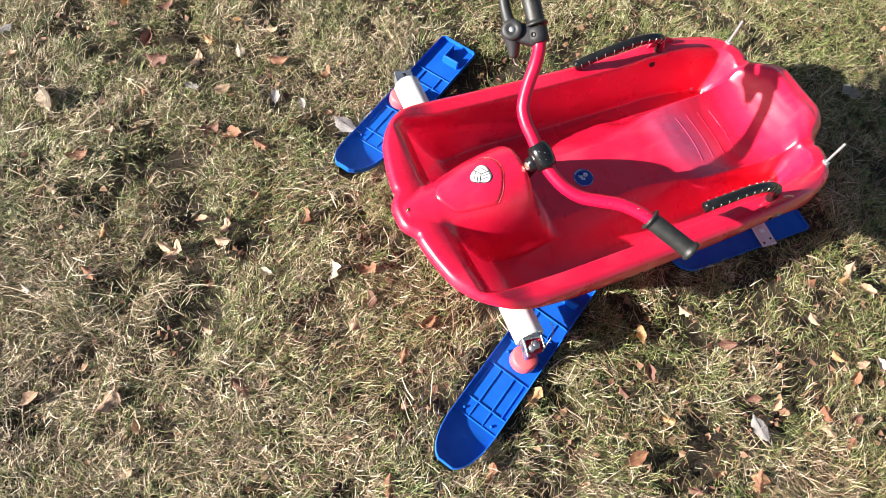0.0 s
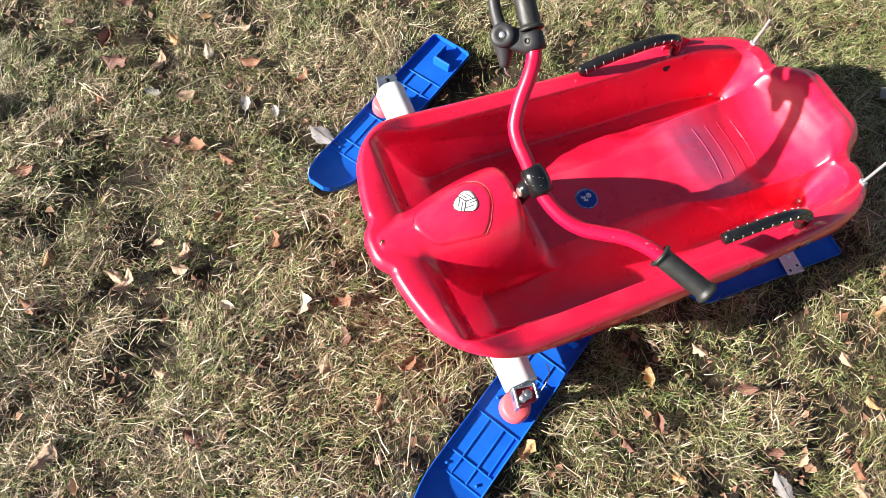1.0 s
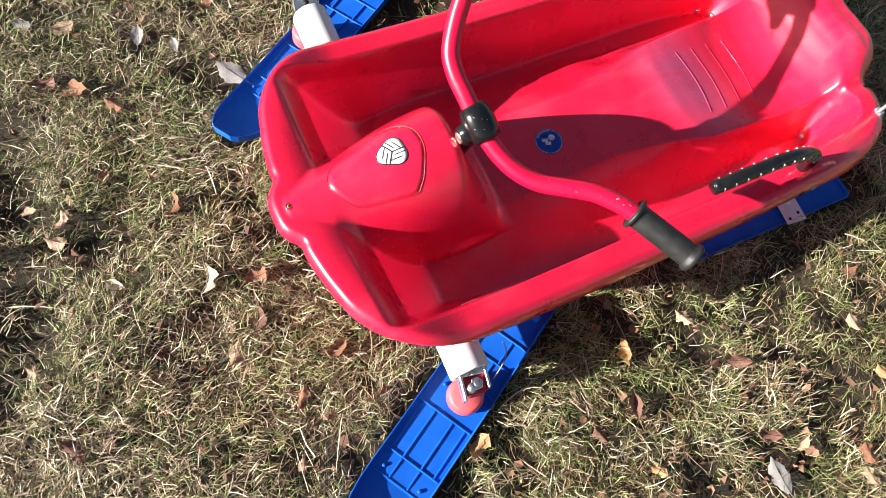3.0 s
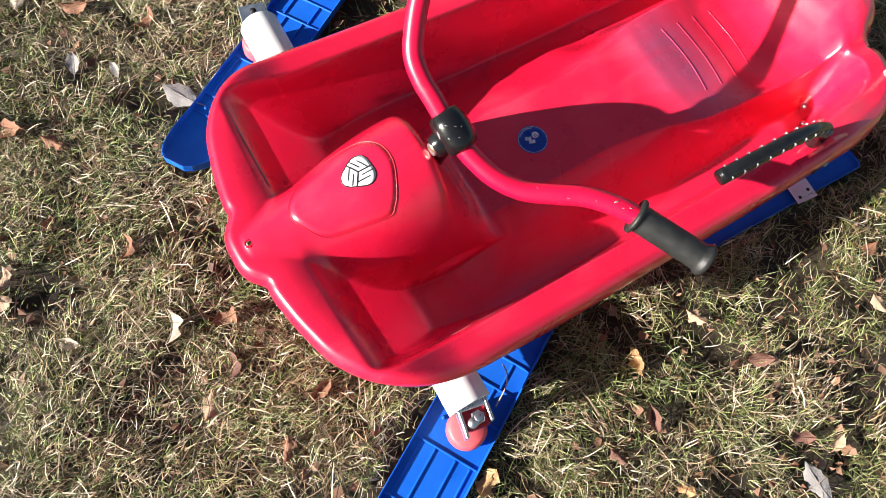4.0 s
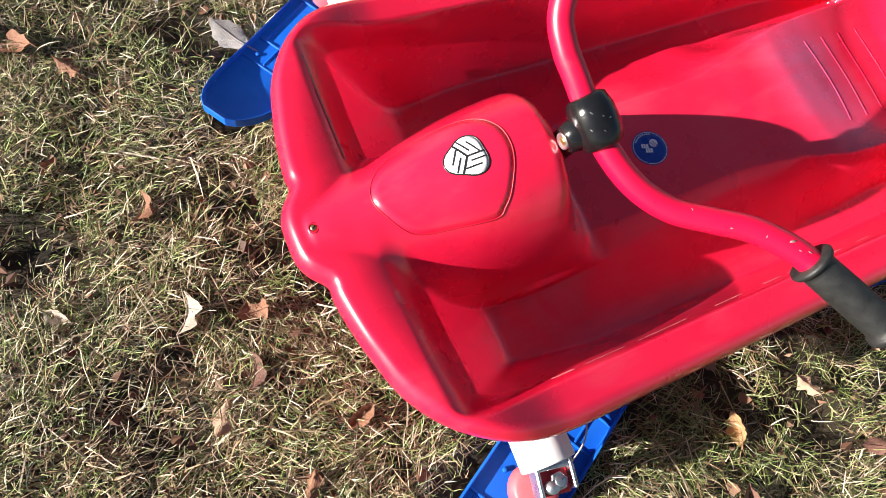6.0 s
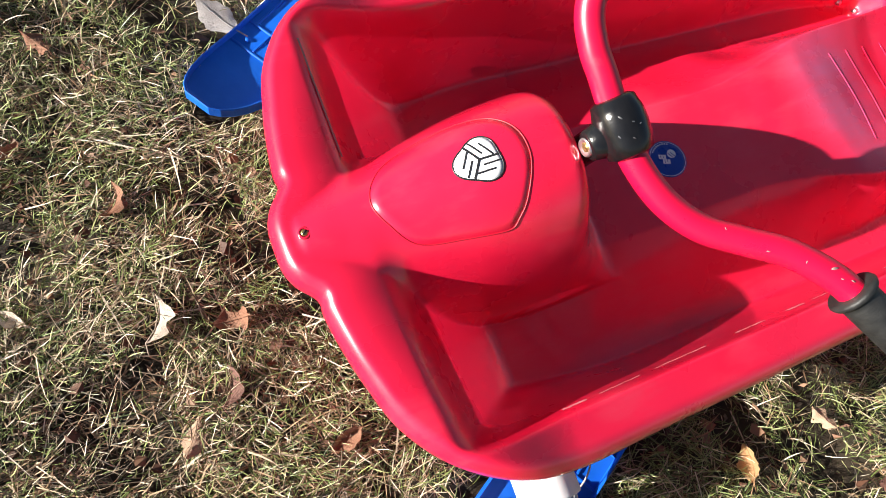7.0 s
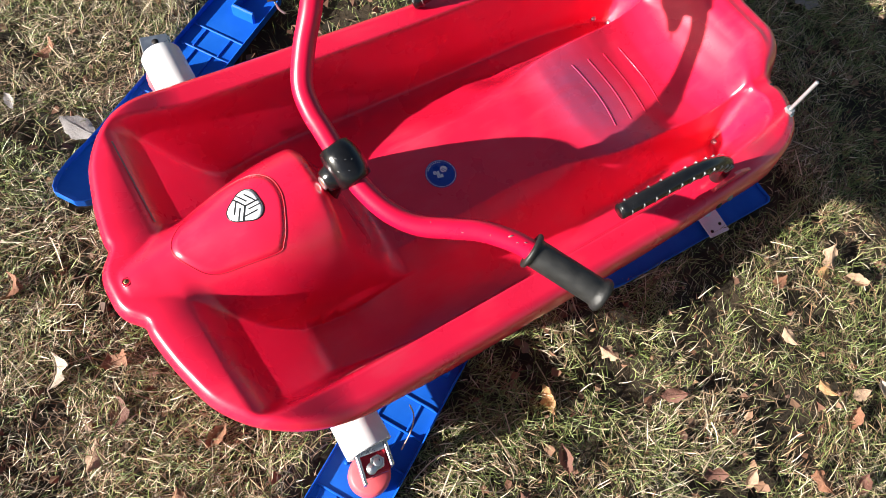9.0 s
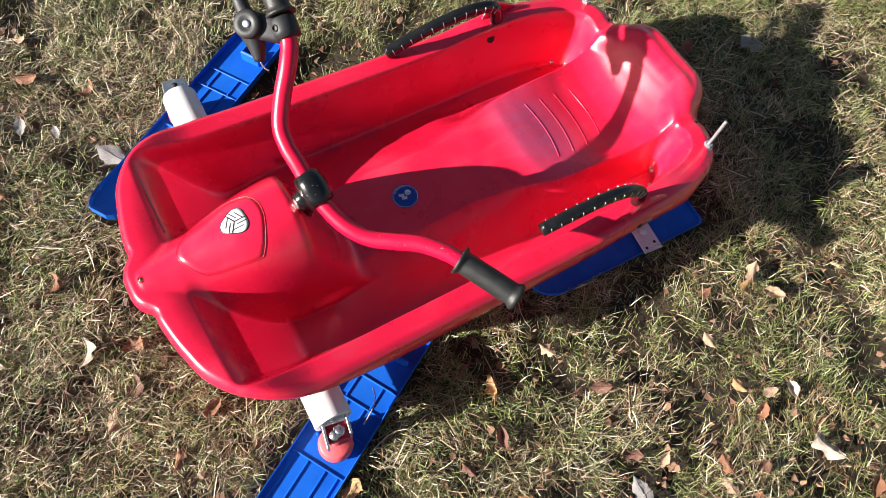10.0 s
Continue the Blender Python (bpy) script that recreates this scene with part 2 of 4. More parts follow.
def tube(points, radius, steps=20, closed=False, flat=1.0):
    """A round (or flattened) bar along points; radius may be a number or one number a point."""
    bm = bmesh.new()
    n = len(points)
    side, rings = None, []
    for i, p in enumerate(points):
        a = points[i - 1] if i or closed else p
        b = points[(i + 1) % n] if i + 1 < n or closed else p
        way = (b - a).normalized()
        if side is None:
            side = way.orthogonal().normalized() if flat == 1.0 else Vector((0, 0, 1)).cross(way).normalized()
        side = (side - way * side.dot(way)).normalized()
        up = way.cross(side)
        r = radius if isinstance(radius, float) else radius[i]
        rings.append([bm.verts.new(p + side * r * math.cos(t) + up * r * flat * math.sin(t)) for t in (2 * math.pi * k / steps for k in range(steps))])
    pairs = list(zip(rings, rings[1:])) + ([(rings[-1], rings[0])] if closed else [])
    for lo, hi in pairs:
        for k in range(steps):
            j = (k + 1) % steps
            bm.faces.new((lo[k], lo[j], hi[j], hi[k]))
    if not closed:
        bm.faces.new(rings[0][::-1])
        bm.faces.new(rings[-1])
    return bm


# ---- ground ----
def ease(t):
    t = np.clip(t, 0, 1)
    return t * t * (3 - 2 * t)


def lumps(x, y):
    """Slow unevenness, about -1 to 1."""
    return (np.sin(3.1 * x + 1.7 * y + 0.4) + np.sin(-2.3 * x + 4.2 * y + 2.1) + np.sin(6.7 * x - 5.1 * y + 1.0) * 0.6 + np.sin(11.0 * x + 8.3 * y) * 0.4) / 3.0


def spread_out(x, y):
    """1 at the rounded border of the stretch of lawn that is built blade by blade."""
    return (np.abs((x - 0.42) / 1.35) ** 4 + np.abs((y - 0.05) / 1.0) ** 4) ** 0.25


GRAIN = np.random.default_rng(31).uniform(-1, 1, (256, 256))


def cloud(x, y, cell):
    """Smooth random unevenness with lumps about one cell wide, -1 to 1."""
    u, v = np.asarray(x) / cell + 90.3, np.asarray(y) / cell + 71.7
    i, j = np.floor(u).astype(int), np.floor(v).astype(int)
    a, b = ease(u - i), ease(v - j)
    i0, j0, i1, j1 = i % 256, j % 256, (i + 1) % 256, (j + 1) % 256
    return (GRAIN[i0, j0] * (1 - a) + GRAIN[i1, j0] * a) * (1 - b) + (GRAIN[i0, j1] * (1 - a) + GRAIN[i1, j1] * a) * b


def mound(x, y):
    """Low hummocks of matted grass, 0 to 1."""
    v = 0.8 * cloud(x, y, 0.11) + 0.8 * cloud(x + 3.1, y, 0.052) + 0.5 * cloud(x, y + 5.3, 0.026)
    return ease((v + 1.0) / 2.0)


def build_ground():
    steps = np.concatenate([-np.geomspace(400, 2.5, 16), np.linspace(-2.4, 2.9, 200), np.geomspace(3.0, 400, 16)])
    n = len(steps)
    gx, gy = np.meshgrid(steps, steps, indexing="ij")
    near = 1 - ease((spread_out(gx, gy) - 1.0) / 0.4)
    gz = -0.006 + 0.010 * (mound(gx, gy) - 0.5) * near
    verts = np.stack([gx, gy, gz], -1).reshape(-1, 3)
    idx = np.arange(n * n).reshape(n, n)
    faces = np.stack([idx[:-1, :-1], idx[1:, :-1], idx[1:, 1:], idx[:-1, 1:]], -1).reshape(-1, 4)
    me = bpy.data.meshes.new("ground")
    me.from_pydata(verts.tolist(), [], faces.tolist())
    me.materials.append(SOIL)
    for p in me.polygons:
        p.use_smooth = True
    tagged(new("ground", me), "brown soil and thatch under a lawn reaching far away", "ground", kind="structure")


build_ground()

# ---- the sled's shell ----
HALF = [(-0.021, 0.0), (-0.020, 0.017), (-0.015, 0.030), (-0.0065, 0.0405), (-0.003, 0.047), (-0.0035, 0.058), (0.0, 0.083), (0.006, 0.111), (0.0185, 0.150), (0.045, 0.186), (0.083, 0.2105), (0.132, 0.2205), (0.22, 0.2225),
        (0.34, 0.223), (0.46, 0.223), (0.58, 0.223), (0.68, 0.222), (0.745, 0.220), (0.795, 0.213), (0.837, 0.194), (0.860, 0.166), (0.869, 0.140), (0.873, 0.120), (0.883, 0.103), (0.904, 0.083), (0.917, 0.058), (0.9185, 0.028), (0.918, 0.0)]


def outline(count):
    full = [(x, y, 0) for x, y in HALF] + [(x, -y, 0) for x, y in HALF[-2:0:-1]]
    dense = np.array([tuple(p)[:2] for p in spline(full, 12, True)])
    closed = np.vstack([dense, dense[:1]])
    run = np.concatenate([[0], np.cumsum(np.hypot(*np.diff(closed, axis=0).T))])
    at = np.linspace(0, run[-1], count, endpoint=False)
    return np.stack([np.interp(at, run, closed[:, k]) for k in (0, 1)], -1)


EDGE = outline(860)


def inset(x, y):
    """How far a place lies inside the shell's outline."""
    x, y = np.atleast_1d(x), np.atleast_1d(y)
    out = np.empty(x.shape)
    flat_x, flat_y, flat_o = x.ravel(), y.ravel(), out.reshape(-1)
    for i in range(0, len(flat_x), 4000):
        s = slice(i, i + 4000)
        flat_o[s] = np.sqrt(((flat_x[s, None] - EDGE[None, :, 0]) ** 2 + (flat_y[s, None] - EDGE[None, :, 1]) ** 2).min(1))
    return out


def smooth_max(a, b, k):
    h = np.clip(0.5 + 0.5 * (a - b) / k, 0, 1)
    return b + (a - b) * h + k * h * (1 - h)


def curve(x, xs, ys):
    """A smooth line through given points that never overshoots."""
    xs, ys = np.asarray(xs, float), np.asarray(ys, float)
    h, d = np.diff(xs), np.diff(ys) / np.diff(xs)
    m = np.concatenate([[d[0]], np.where(d[:-1] * d[1:] > 0, 2 * d[:-1] * d[1:] / (d[:-1] + d[1:] + 1e-12), 0.0), [d[-1]]])
    x = np.clip(x, xs[0], xs[-1])
    k = np.clip(np.searchsorted(xs, x, side="right") - 1, 0, len(h) - 1)
    t, hk = (x - xs[k]) / h[k], h[k]
    return ys[k] * (1 + 2 * t) * (1 - t) ** 2 + hk * m[k] * t * (1 - t) ** 2 + ys[k + 1] * t * t * (3 - 2 * t) + hk * m[k + 1] * t * t * (t - 1)


def shell_height(x, y, d=None):
    """The upper surface of the moulded shell: rim, walls, foot wells, steering hump, centre ridge, seat and backrest."""
    x, y = np.atleast_1d(np.asarray(x, float)), np.atleast_1d(np.asarray(y, float))
    d = inset(x, y) if d is None else d
    a = np.abs(y)
    rim = curve(x, [-0.03, 0.05, 0.14, 0.3, 0.56, 0.64, 0.72, 0.80, 0.86, 0.93], [0.201, 0.203, 0.181, 0.169, 0.160, 0.166, 0.168, 0.162, 0.162, 0.182])
    front = 1 - ease((x - 0.05) / 0.09)
    rear = ease((x - 0.66) / 0.12)
    round_w = 0.012 - 0.002 * front + 0.009 * rear
    round_h = 0.007 + 0.002 * front + 0.010 * rear
    top = rim - round_h * (1 - np.clip(d / round_w, 0, 1)) ** 2
    top = top - 0.013 * front * np.clip((d - 0.014) / 0.046, 0, 3) ** 1.9
    flat_w = 0.036 + 0.004 * rear
    wall_w = 0.026 + 0.004 * front + 0.001 * rear
    # inner edge: a long rounded slope behind the bow, steep at the sides, with rounded corners between
    bow, side = (x - 0.040) / 0.116, (0.189 - a) / 0.038
    square = -smooth_max(-bow, -side, 0.30)
    behind = ease((x - 0.15) / 0.12)
    fall = np.clip(square * (1 - behind) + (d - flat_w) / wall_w * behind, 0, 1)
    crisp = 0.6 * behind * (1 - rear)
    drop = ease(fall) * (1 - crisp) + (1 - (1 - fall) ** 2) * crisp
    base = curve(x, [0.05, 0.175, 0.3, 0.6, 0.8, 0.93], [0.068, 0.066, 0.057, 0.050, 0.046, 0.05])
    # centre ridge and seat
    plate = curve(x, [0.22, 0.30, 0.40, 0.50, 0.55, 0.59, 0.62, 0.66, 0.70, 0.74, 0.77, 0.79, 0.81, 0.83, 0.85, 0.868, 0.885, 0.93], [0.092, 0.100, 0.106, 0.109, 0.1125, 0.1130, 0.1090, 0.100, 0.092, 0.0870, 0.0885, 0.0945, 0.107, 0.128, 0.152, 0.170, 0.180, 0.182])
    half = curve(x, [0.25, 0.32, 0.46, 0.54, 0.62, 0.72, 0.80, 0.9], [0.060, 0.062, 0.060, 0.070, 0.090, 0.096, 0.101, 0.106])
    slope = curve(x, [0.25, 0.50, 0.58, 0.66, 0.80], [0.095, 0.090, 0.056, 0.038, 0.028])
    t = np.clip((a - half) / slope, 0, 1)
    scoop = ease((x - 0.57) / 0.16)
    ridge = np.maximum(plate, base) + scoop * 0.020 * np.clip(a / half, 0, 1) ** 2.5
    ridge = ridge - (ridge - base) * (0.5 * (1 - (1 - t) ** 2) + 0.5 * ease(t))
    floor = np.where(x > 0.2, base + (ridge - base) * ease((x - 0.2) / 0.06), base)
    z = top * (1 - drop) + floor * drop
    held = top + (floor - top) * ease((d - 0.004) / 0.046)
    z = z + (smooth_max(z, held, 0.012) - z) * ease((x - 0.54) / 0.18)
    # creases between the backrest's lobe and the two rear corners
    z = z - 0.009 * ease((x - 0.775) / 0.06) * np.exp(-((a - 0.112) / 0.016) ** 2)
    # steering hump: a tapering half barrel, cut off square behind the cover
    crest = curve(x, [-0.03, -0.02, -0.012, 0.0, 0.03, 0.06, 0.10, 0.13, 0.17, 0.20, 0.24], [0.10, 0.160, 0.188, 0.205, 0.212, 0.219, 0.232, 0.241, 0.248, 0.250, 0.250])
    wide = curve(x, [-0.02, 0.0, 0.03, 0.06, 0.10, 0.15, 0.20, 0.26], [0.041, 0.050, 0.060, 0.070, 0.080, 0.088, 0.092, 0.092])
    round_side = np.sqrt(np.clip(1 - (a / wide) ** (2.1 + 0.35 * ease((x - 0.07) / 0.10)), 0, 1))
    back = 0.209
    over = np.clip((x - back + 0.014) / 0.014, 0, 1)
    past = np.clip((x - back) / 0.075, 0, 1)
    shut = np.where(x < back, 1 - 0.06 * (1 - np.sqrt(np.clip(1 - over ** 2, 0, 1))), 0.94 * (1 - past))
    hump = 0.060 + (crest - 0.060) * round_side * shut
    hump = np.where((a < wide) & (x < 0.29), hump, 0.0)
    return smooth_max(z, hump, 0.007 + 0.027 * ease((x - 0.0) / 0.09))


def on_shell(x, y, lift=0.0):
    return Vector((x, y, float(shell_height(x, y)[0]) + lift))


sled = empty("steering_sled", Matrix(), "red moulded plastic steering sled standing on blue skis", "sled")


def build_shell():
    n, rings = len(EDGE), 130
    middle = np.stack([np.clip(EDGE[:, 0], 0.17, 0.74), np.zeros(n)], -1)
    ts = np.linspace(0, 1, rings) ** 1.0
    px = EDGE[None, :, 0] + (middle - EDGE)[None, :, 0] * ts[:, None]
    py = EDGE[None, :, 1] + (middle - EDGE)[None, :, 1] * ts[:, None]
    pz = shell_height(px, py, inset(px, py))
    verts = [np.stack([px[i], py[i], pz[i]], -1) for i in range(rings)]
    # outside: rolled flange, then the hull going in and down
    inward = (middle - EDGE) / np.linalg.norm(middle - EDGE, axis=1)[:, None]
    lip = pz[0]
    flare = (0.0048 * (0.3 + 0.7 * ease((EDGE[:, 0] - 0.05) / 0.10)) * (1 - 1.6 * ease((EDGE[:, 0] - 0.76) / 0.07)))[:, None]
    deep = (0.30 + 0.70 * ease((EDGE[:, 0] - 0.10) / 0.15)) * (1 - 0.55 * ease((EDGE[:, 0] - 0.76) / 0.07))
    for out, fall in ((0.35, 0.003), (0.7, 0.010), (0.95, 0.020), (1.0, 0.027), (0.6, 0.030), (-0.6, 0.029), (-1.0, 0.026)):
        verts.insert(0, np.concatenate([EDGE - inward * flare * out - inward * 0.002 * (out < 0) * -1, (lip - fall * deep)[:, None]], -1))
    allv = np.concatenate(verts)
    count = len(verts)
    idx = np.arange(count * n).reshape(count, n)
    nxt = np.roll(idx, -1, axis=1)
    faces = np.stack([idx[:-1], idx[1:], nxt[1:], nxt[:-1]], -1).reshape(-1, 4)
    me = bpy.data.meshes.new("shell")
    me.from_pydata(allv.tolist(), [], faces.tolist())
    bm = bmesh.new()
    bm.from_mesh(me)
    bmesh.ops.remove_doubles(bm, verts=bm.verts[:], dist=0.00005)
    bmesh.ops.recalc_face_normals(bm, faces=bm.faces[:])
    part("shell", bm, RED, sled, "glossy red moulded plastic tub with a steering hump and seat")


build_shell()


def patch(name, loop, material, parent, lift, label="", rings=5):
    """A thin sheet that lies on the shell inside a closed loop of (x, y)."""
    cx, cy = sum(p[0] for p in loop) / len(loop), sum(p[1] for p in loop) / len(loop)
    bm = bmesh.new()
    rows = []
    rows.append([bm.verts.new(on_shell(x, y, -0.0012)) for x, y in loop])
    for k in range(rings):
        s = 1 - k / rings
        rows.append([bm.verts.new(on_shell(cx + (x - cx) * s, cy + (y - cy) * s, lift)) for x, y in loop])
    tip = bm.verts.new(on_shell(cx, cy, lift))
    n = len(loop)
    for lo, hi in zip(rows, rows[1:]):
        for i in range(n):
            bm.faces.new((lo[i], lo[(i + 1) % n], hi[(i + 1) % n], hi[i]))
    for i in range(n):
        bm.faces.new((rows[-1][i], rows[-1][(i + 1) % n], tip))
    bmesh.ops.recalc_face_normals(bm, faces=bm.faces[:])
    return part(name, bm, material, parent, label)


def strip(name, points, width, material, parent, lift, label=""):
    """A flat band on the shell along (x, y) points."""
    bm = bmesh.new()
    left, right = [], []
    for i, p in enumerate(points):
        a, b = Vector(points[max(i - 1, 0)]), Vector(points[min(i + 1, len(points) - 1)])
        w = (b - a).normalized()
        s = Vector((-w.y, w.x)) * width / 2
        left.append(bm.verts.new(on_shell(p[0] + s.x, p[1] + s.y, lift)))
        right.append(bm.verts.new(on_shell(p[0] - s.x, p[1] - s.y, lift)))
    for i in range(len(points) - 1):
        bm.faces.new((right[i], right[i + 1], left[i + 1], left[i]))
    return part(name, bm, material, parent, label, smooth=False)


# cover panel on the hump, with its seam
PANEL = spline([(0.050, 0.002, 0), (0.058, 0.020, 0), (0.078, 0.035, 0), (0.114, 0.042, 0), (0.147, 0.037, 0), (0.164, 0.019, 0), (0.1665, -0.006, 0), (0.156, -0.033, 0), (0.148, -0.044, 0), (0.139, -0.0485, 0), (0.108, -0.043, 0), (0.074, -0.034, 0), (0.057, -0.016, 0)], 8, True)
panel = patch("cover_panel", [(p.x, p.y) for p in PANEL], RED, sled, 0.0004, "red inset panel with a thin seam", 8)
part("seam", tube([on_shell(p.x, p.y, 0.0002) for p in PANEL], 0.0006, 8, True), RED_DARK, panel)

# emblem: a rounded three-cornered shield, white with dark bands
EM = (0.130, 0.002)


def build_emblem():
    def rim(a):
        return 0.0172 + 0.0021 * math.cos(3 * (a - radians(63)))

    loop = [(EM[0] + rim(a) * math.cos(a), EM[1] + rim(a) * math.sin(a)) for a in (2 * math.pi * k / 48 for k in range(48))]
    badge = patch("emblem", loop, WHITE_VINYL, panel, 0.0009, "white shield emblem divided by black bands", 4)
    part("emblem_border", tube([on_shell(x, y, 0.0007) for x, y in loop], 0.0007, 6, True), DARK_VINYL, badge)
    for turn in (-3, 117, 237):
        c, sn = math.cos(radians(turn)), math.sin(radians(turn))
        # a divider from the middle outwards, then two slits that make each third an S-shaped meander
        for off, u0, u1, w in ((0.0, -0.0003, 0.0158, 0.0016), (0.0047, 0.0018, 0.0150, 0.0013), (0.0097, -0.0046, 0.0092, 0.0013)):
            pts = []
            for k in range(8):
                u = u0 + (u1 - u0) * k / 7
                pts.append((EM[0] + u * c + off * sn, EM[1] + u * sn - off * c))
            strip("dark_band", pts, w, DARK_VINYL, badge, 0.0012)


build_emblem()


def ring_loop(cx, cy, r, n=28):
    return [(cx + r * math.cos(2 * math.pi * k / n), cy + r * math.sin(2 * math.pi * k / n)) for k in range(n)]


def build_sticker():
    cx, cy, r = 0.384, 0.0, 0.0205
    disc = patch("round_sticker", ring_loop(cx, cy, r), BLUE_STICKER, sled, 0.0006, "round blue sticker with white marks", 4)
    part("sticker_ring", tube([on_shell(x, y, 0.0006) for x, y in ring_loop(cx, cy, r * 0.93, 40)], 0.0003, 6, True), WHITE_VINYL, disc)
    patch("sticker_mark", ring_loop(cx + 0.0065, cy + 0.004, 0.0048, 16), WHITE_VINYL, disc, 0.0009, "", 2)
    for k in range(2):
        strip("sticker_line", [(cx + 0.0025 + 0.003 * k, cy + 0.006), (cx + 0.0060 + 0.003 * k, cy - 0.0005)], 0.0008, BLUE_STICKER, disc, 0.0012)
    for k in range(2):
        y0 = cy + 0.0035 - 0.0062 * k
        strip("sticker_page", [(cx - 0.0085 + 0.0022 * k, y0 + 0.0015), (cx - 0.0010 + 0.0022 * k, y0 - 0.0012)], 0.0050, WHITE_VINYL, disc, 0.0009)
        for n in range(2):
            strip("sticker_line", [(cx - 0.0062 + 0.0022 * k + 0.0028 * n, y0 + 0.0022), (cx - 0.0070 + 0.0022 * k + 0.0028 * n, y0 - 0.0012)], 0.0005, BLUE_STICKER, disc, 0.0012)
    for n in range(9):
        a = radians(62 + 9 * n)
        strip("sticker_bar", [(cx + 0.0168 * math.cos(a), cy + 0.0168 * math.sin(a)), (cx + 0.0168 * math.cos(a + 0.09), cy + 0.0168 * math.sin(a + 0.09))], 0.0016, WHITE_VINYL, disc, 0.0009)


build_sticker()


def build_screw(x, y, r, parent, name="nose_screw"):
    p = on_shell(x, y, 0.0)
    rim = part(name, turned([(r * 1.7, -0.002), (r * 1.7, 0.0006), (r * 1.25, 0.0012), (r * 1.1, 0.0004)], Matrix.Translation(p), 20), RED, parent, "small screw sunk in a red collar")
    part("screw_head", turned([(r, -0.001), (r, 0.0008), (r * 0.5, 0.0014)], Matrix.Translation(p), 16), BRASS, rim)
    part("screw_slot", box((r * 1.5, r * 0.35, 0.0006), Matrix.Translation(p + Vector((0, 0, 0.0015))) @ pose(0, 0, 0, 0, 0, 30)), SHADE, rim)


build_screw(0.0, 0.0, 0.0028, sled)
for k in range(4):
    line = [on_shell(0.656 + 0.032 * k - 3.0 * y * y + 0.10 * y, y, -0.0010) for y in np.linspace(-0.052, 0.062, 15)]
    part("seat_rib", tube(line, 0.0017, 10), RED, sled)

strip("worn_edge", [(0.0490, 0.160 - 0.105 * k / 24) for k in range(25)], 0.0018, CHIP, sled, 0.0010, "pale worn edge inside the front rim")
# pale broken strips: rim scuffs plus the inner crease's highlight, painted as colour
SCUFF_HIGHLIGHT = surface("scuff_and_highlight", [(0.3, (0.62, 0.10, 0.13)), (0.7, (0.80, 0.36, 0.38))], 240, (0.4, 0.6))
scuffs = random.Random(8)
reach = 0.14
while reach < 0.60:
    span = scuffs.uniform(0.012, 0.06)
    strip("rim_scuff_highlight", [(reach + span * k / 8, -0.1815 + 0.00015 * math.sin(k * 2.3 + reach * 90)) for k in range(9)], scuffs.uniform(0.0005, 0.0011), SCUFF_HIGHLIGHT, sled, 0.0006, "pale scuff and painted highlight along the rim's inner edge")
    reach += span + scuffs.uniform(0.008, 0.05)


# ---- steering bar ----
BAR = [(0.283, 0.150, 0.376), (0.278, 0.129, 0.363), (0.265, 0.110, 0.347), (0.246, 0.090, 0.323), (0.230, 0.066, 0.301), (0.227, 0.043, 0.288), (0.229, 0.022, 0.279), (0.233, -0.014, 0.263), (0.239, -0.045, 0.253),
       (0.250, -0.075, 0.2475), (0.268, -0.101, 0.247), (0.292, -0.122, 0.253), (0.316, -0.142, 0.259), (0.337, -0.167, 0.261), (0.350, -0.188, 0.259), (0.366, -0.220, 0.255)]
HAND_R = (Vector((0.347, -0.183, 0.260)), Vector((0.389, -0.260, 0.249)))
HAND_L = (Vector((0.2835, 0.158, 0.381)), Vector((0.292, 0.258, 0.437)))
bar = empty("handlebar", Matrix.Translation((0.233, -0.014, 0.263)), "bent red steel handlebar with black rubber grips and scuffed paint", "handlebar")
HOME = bar.matrix_world.inverted()


def bar_part(name, bm, material, label="", parent=None, smooth=True):
    return part(name, moved(bm, HOME), material, parent or bar, label, smooth)


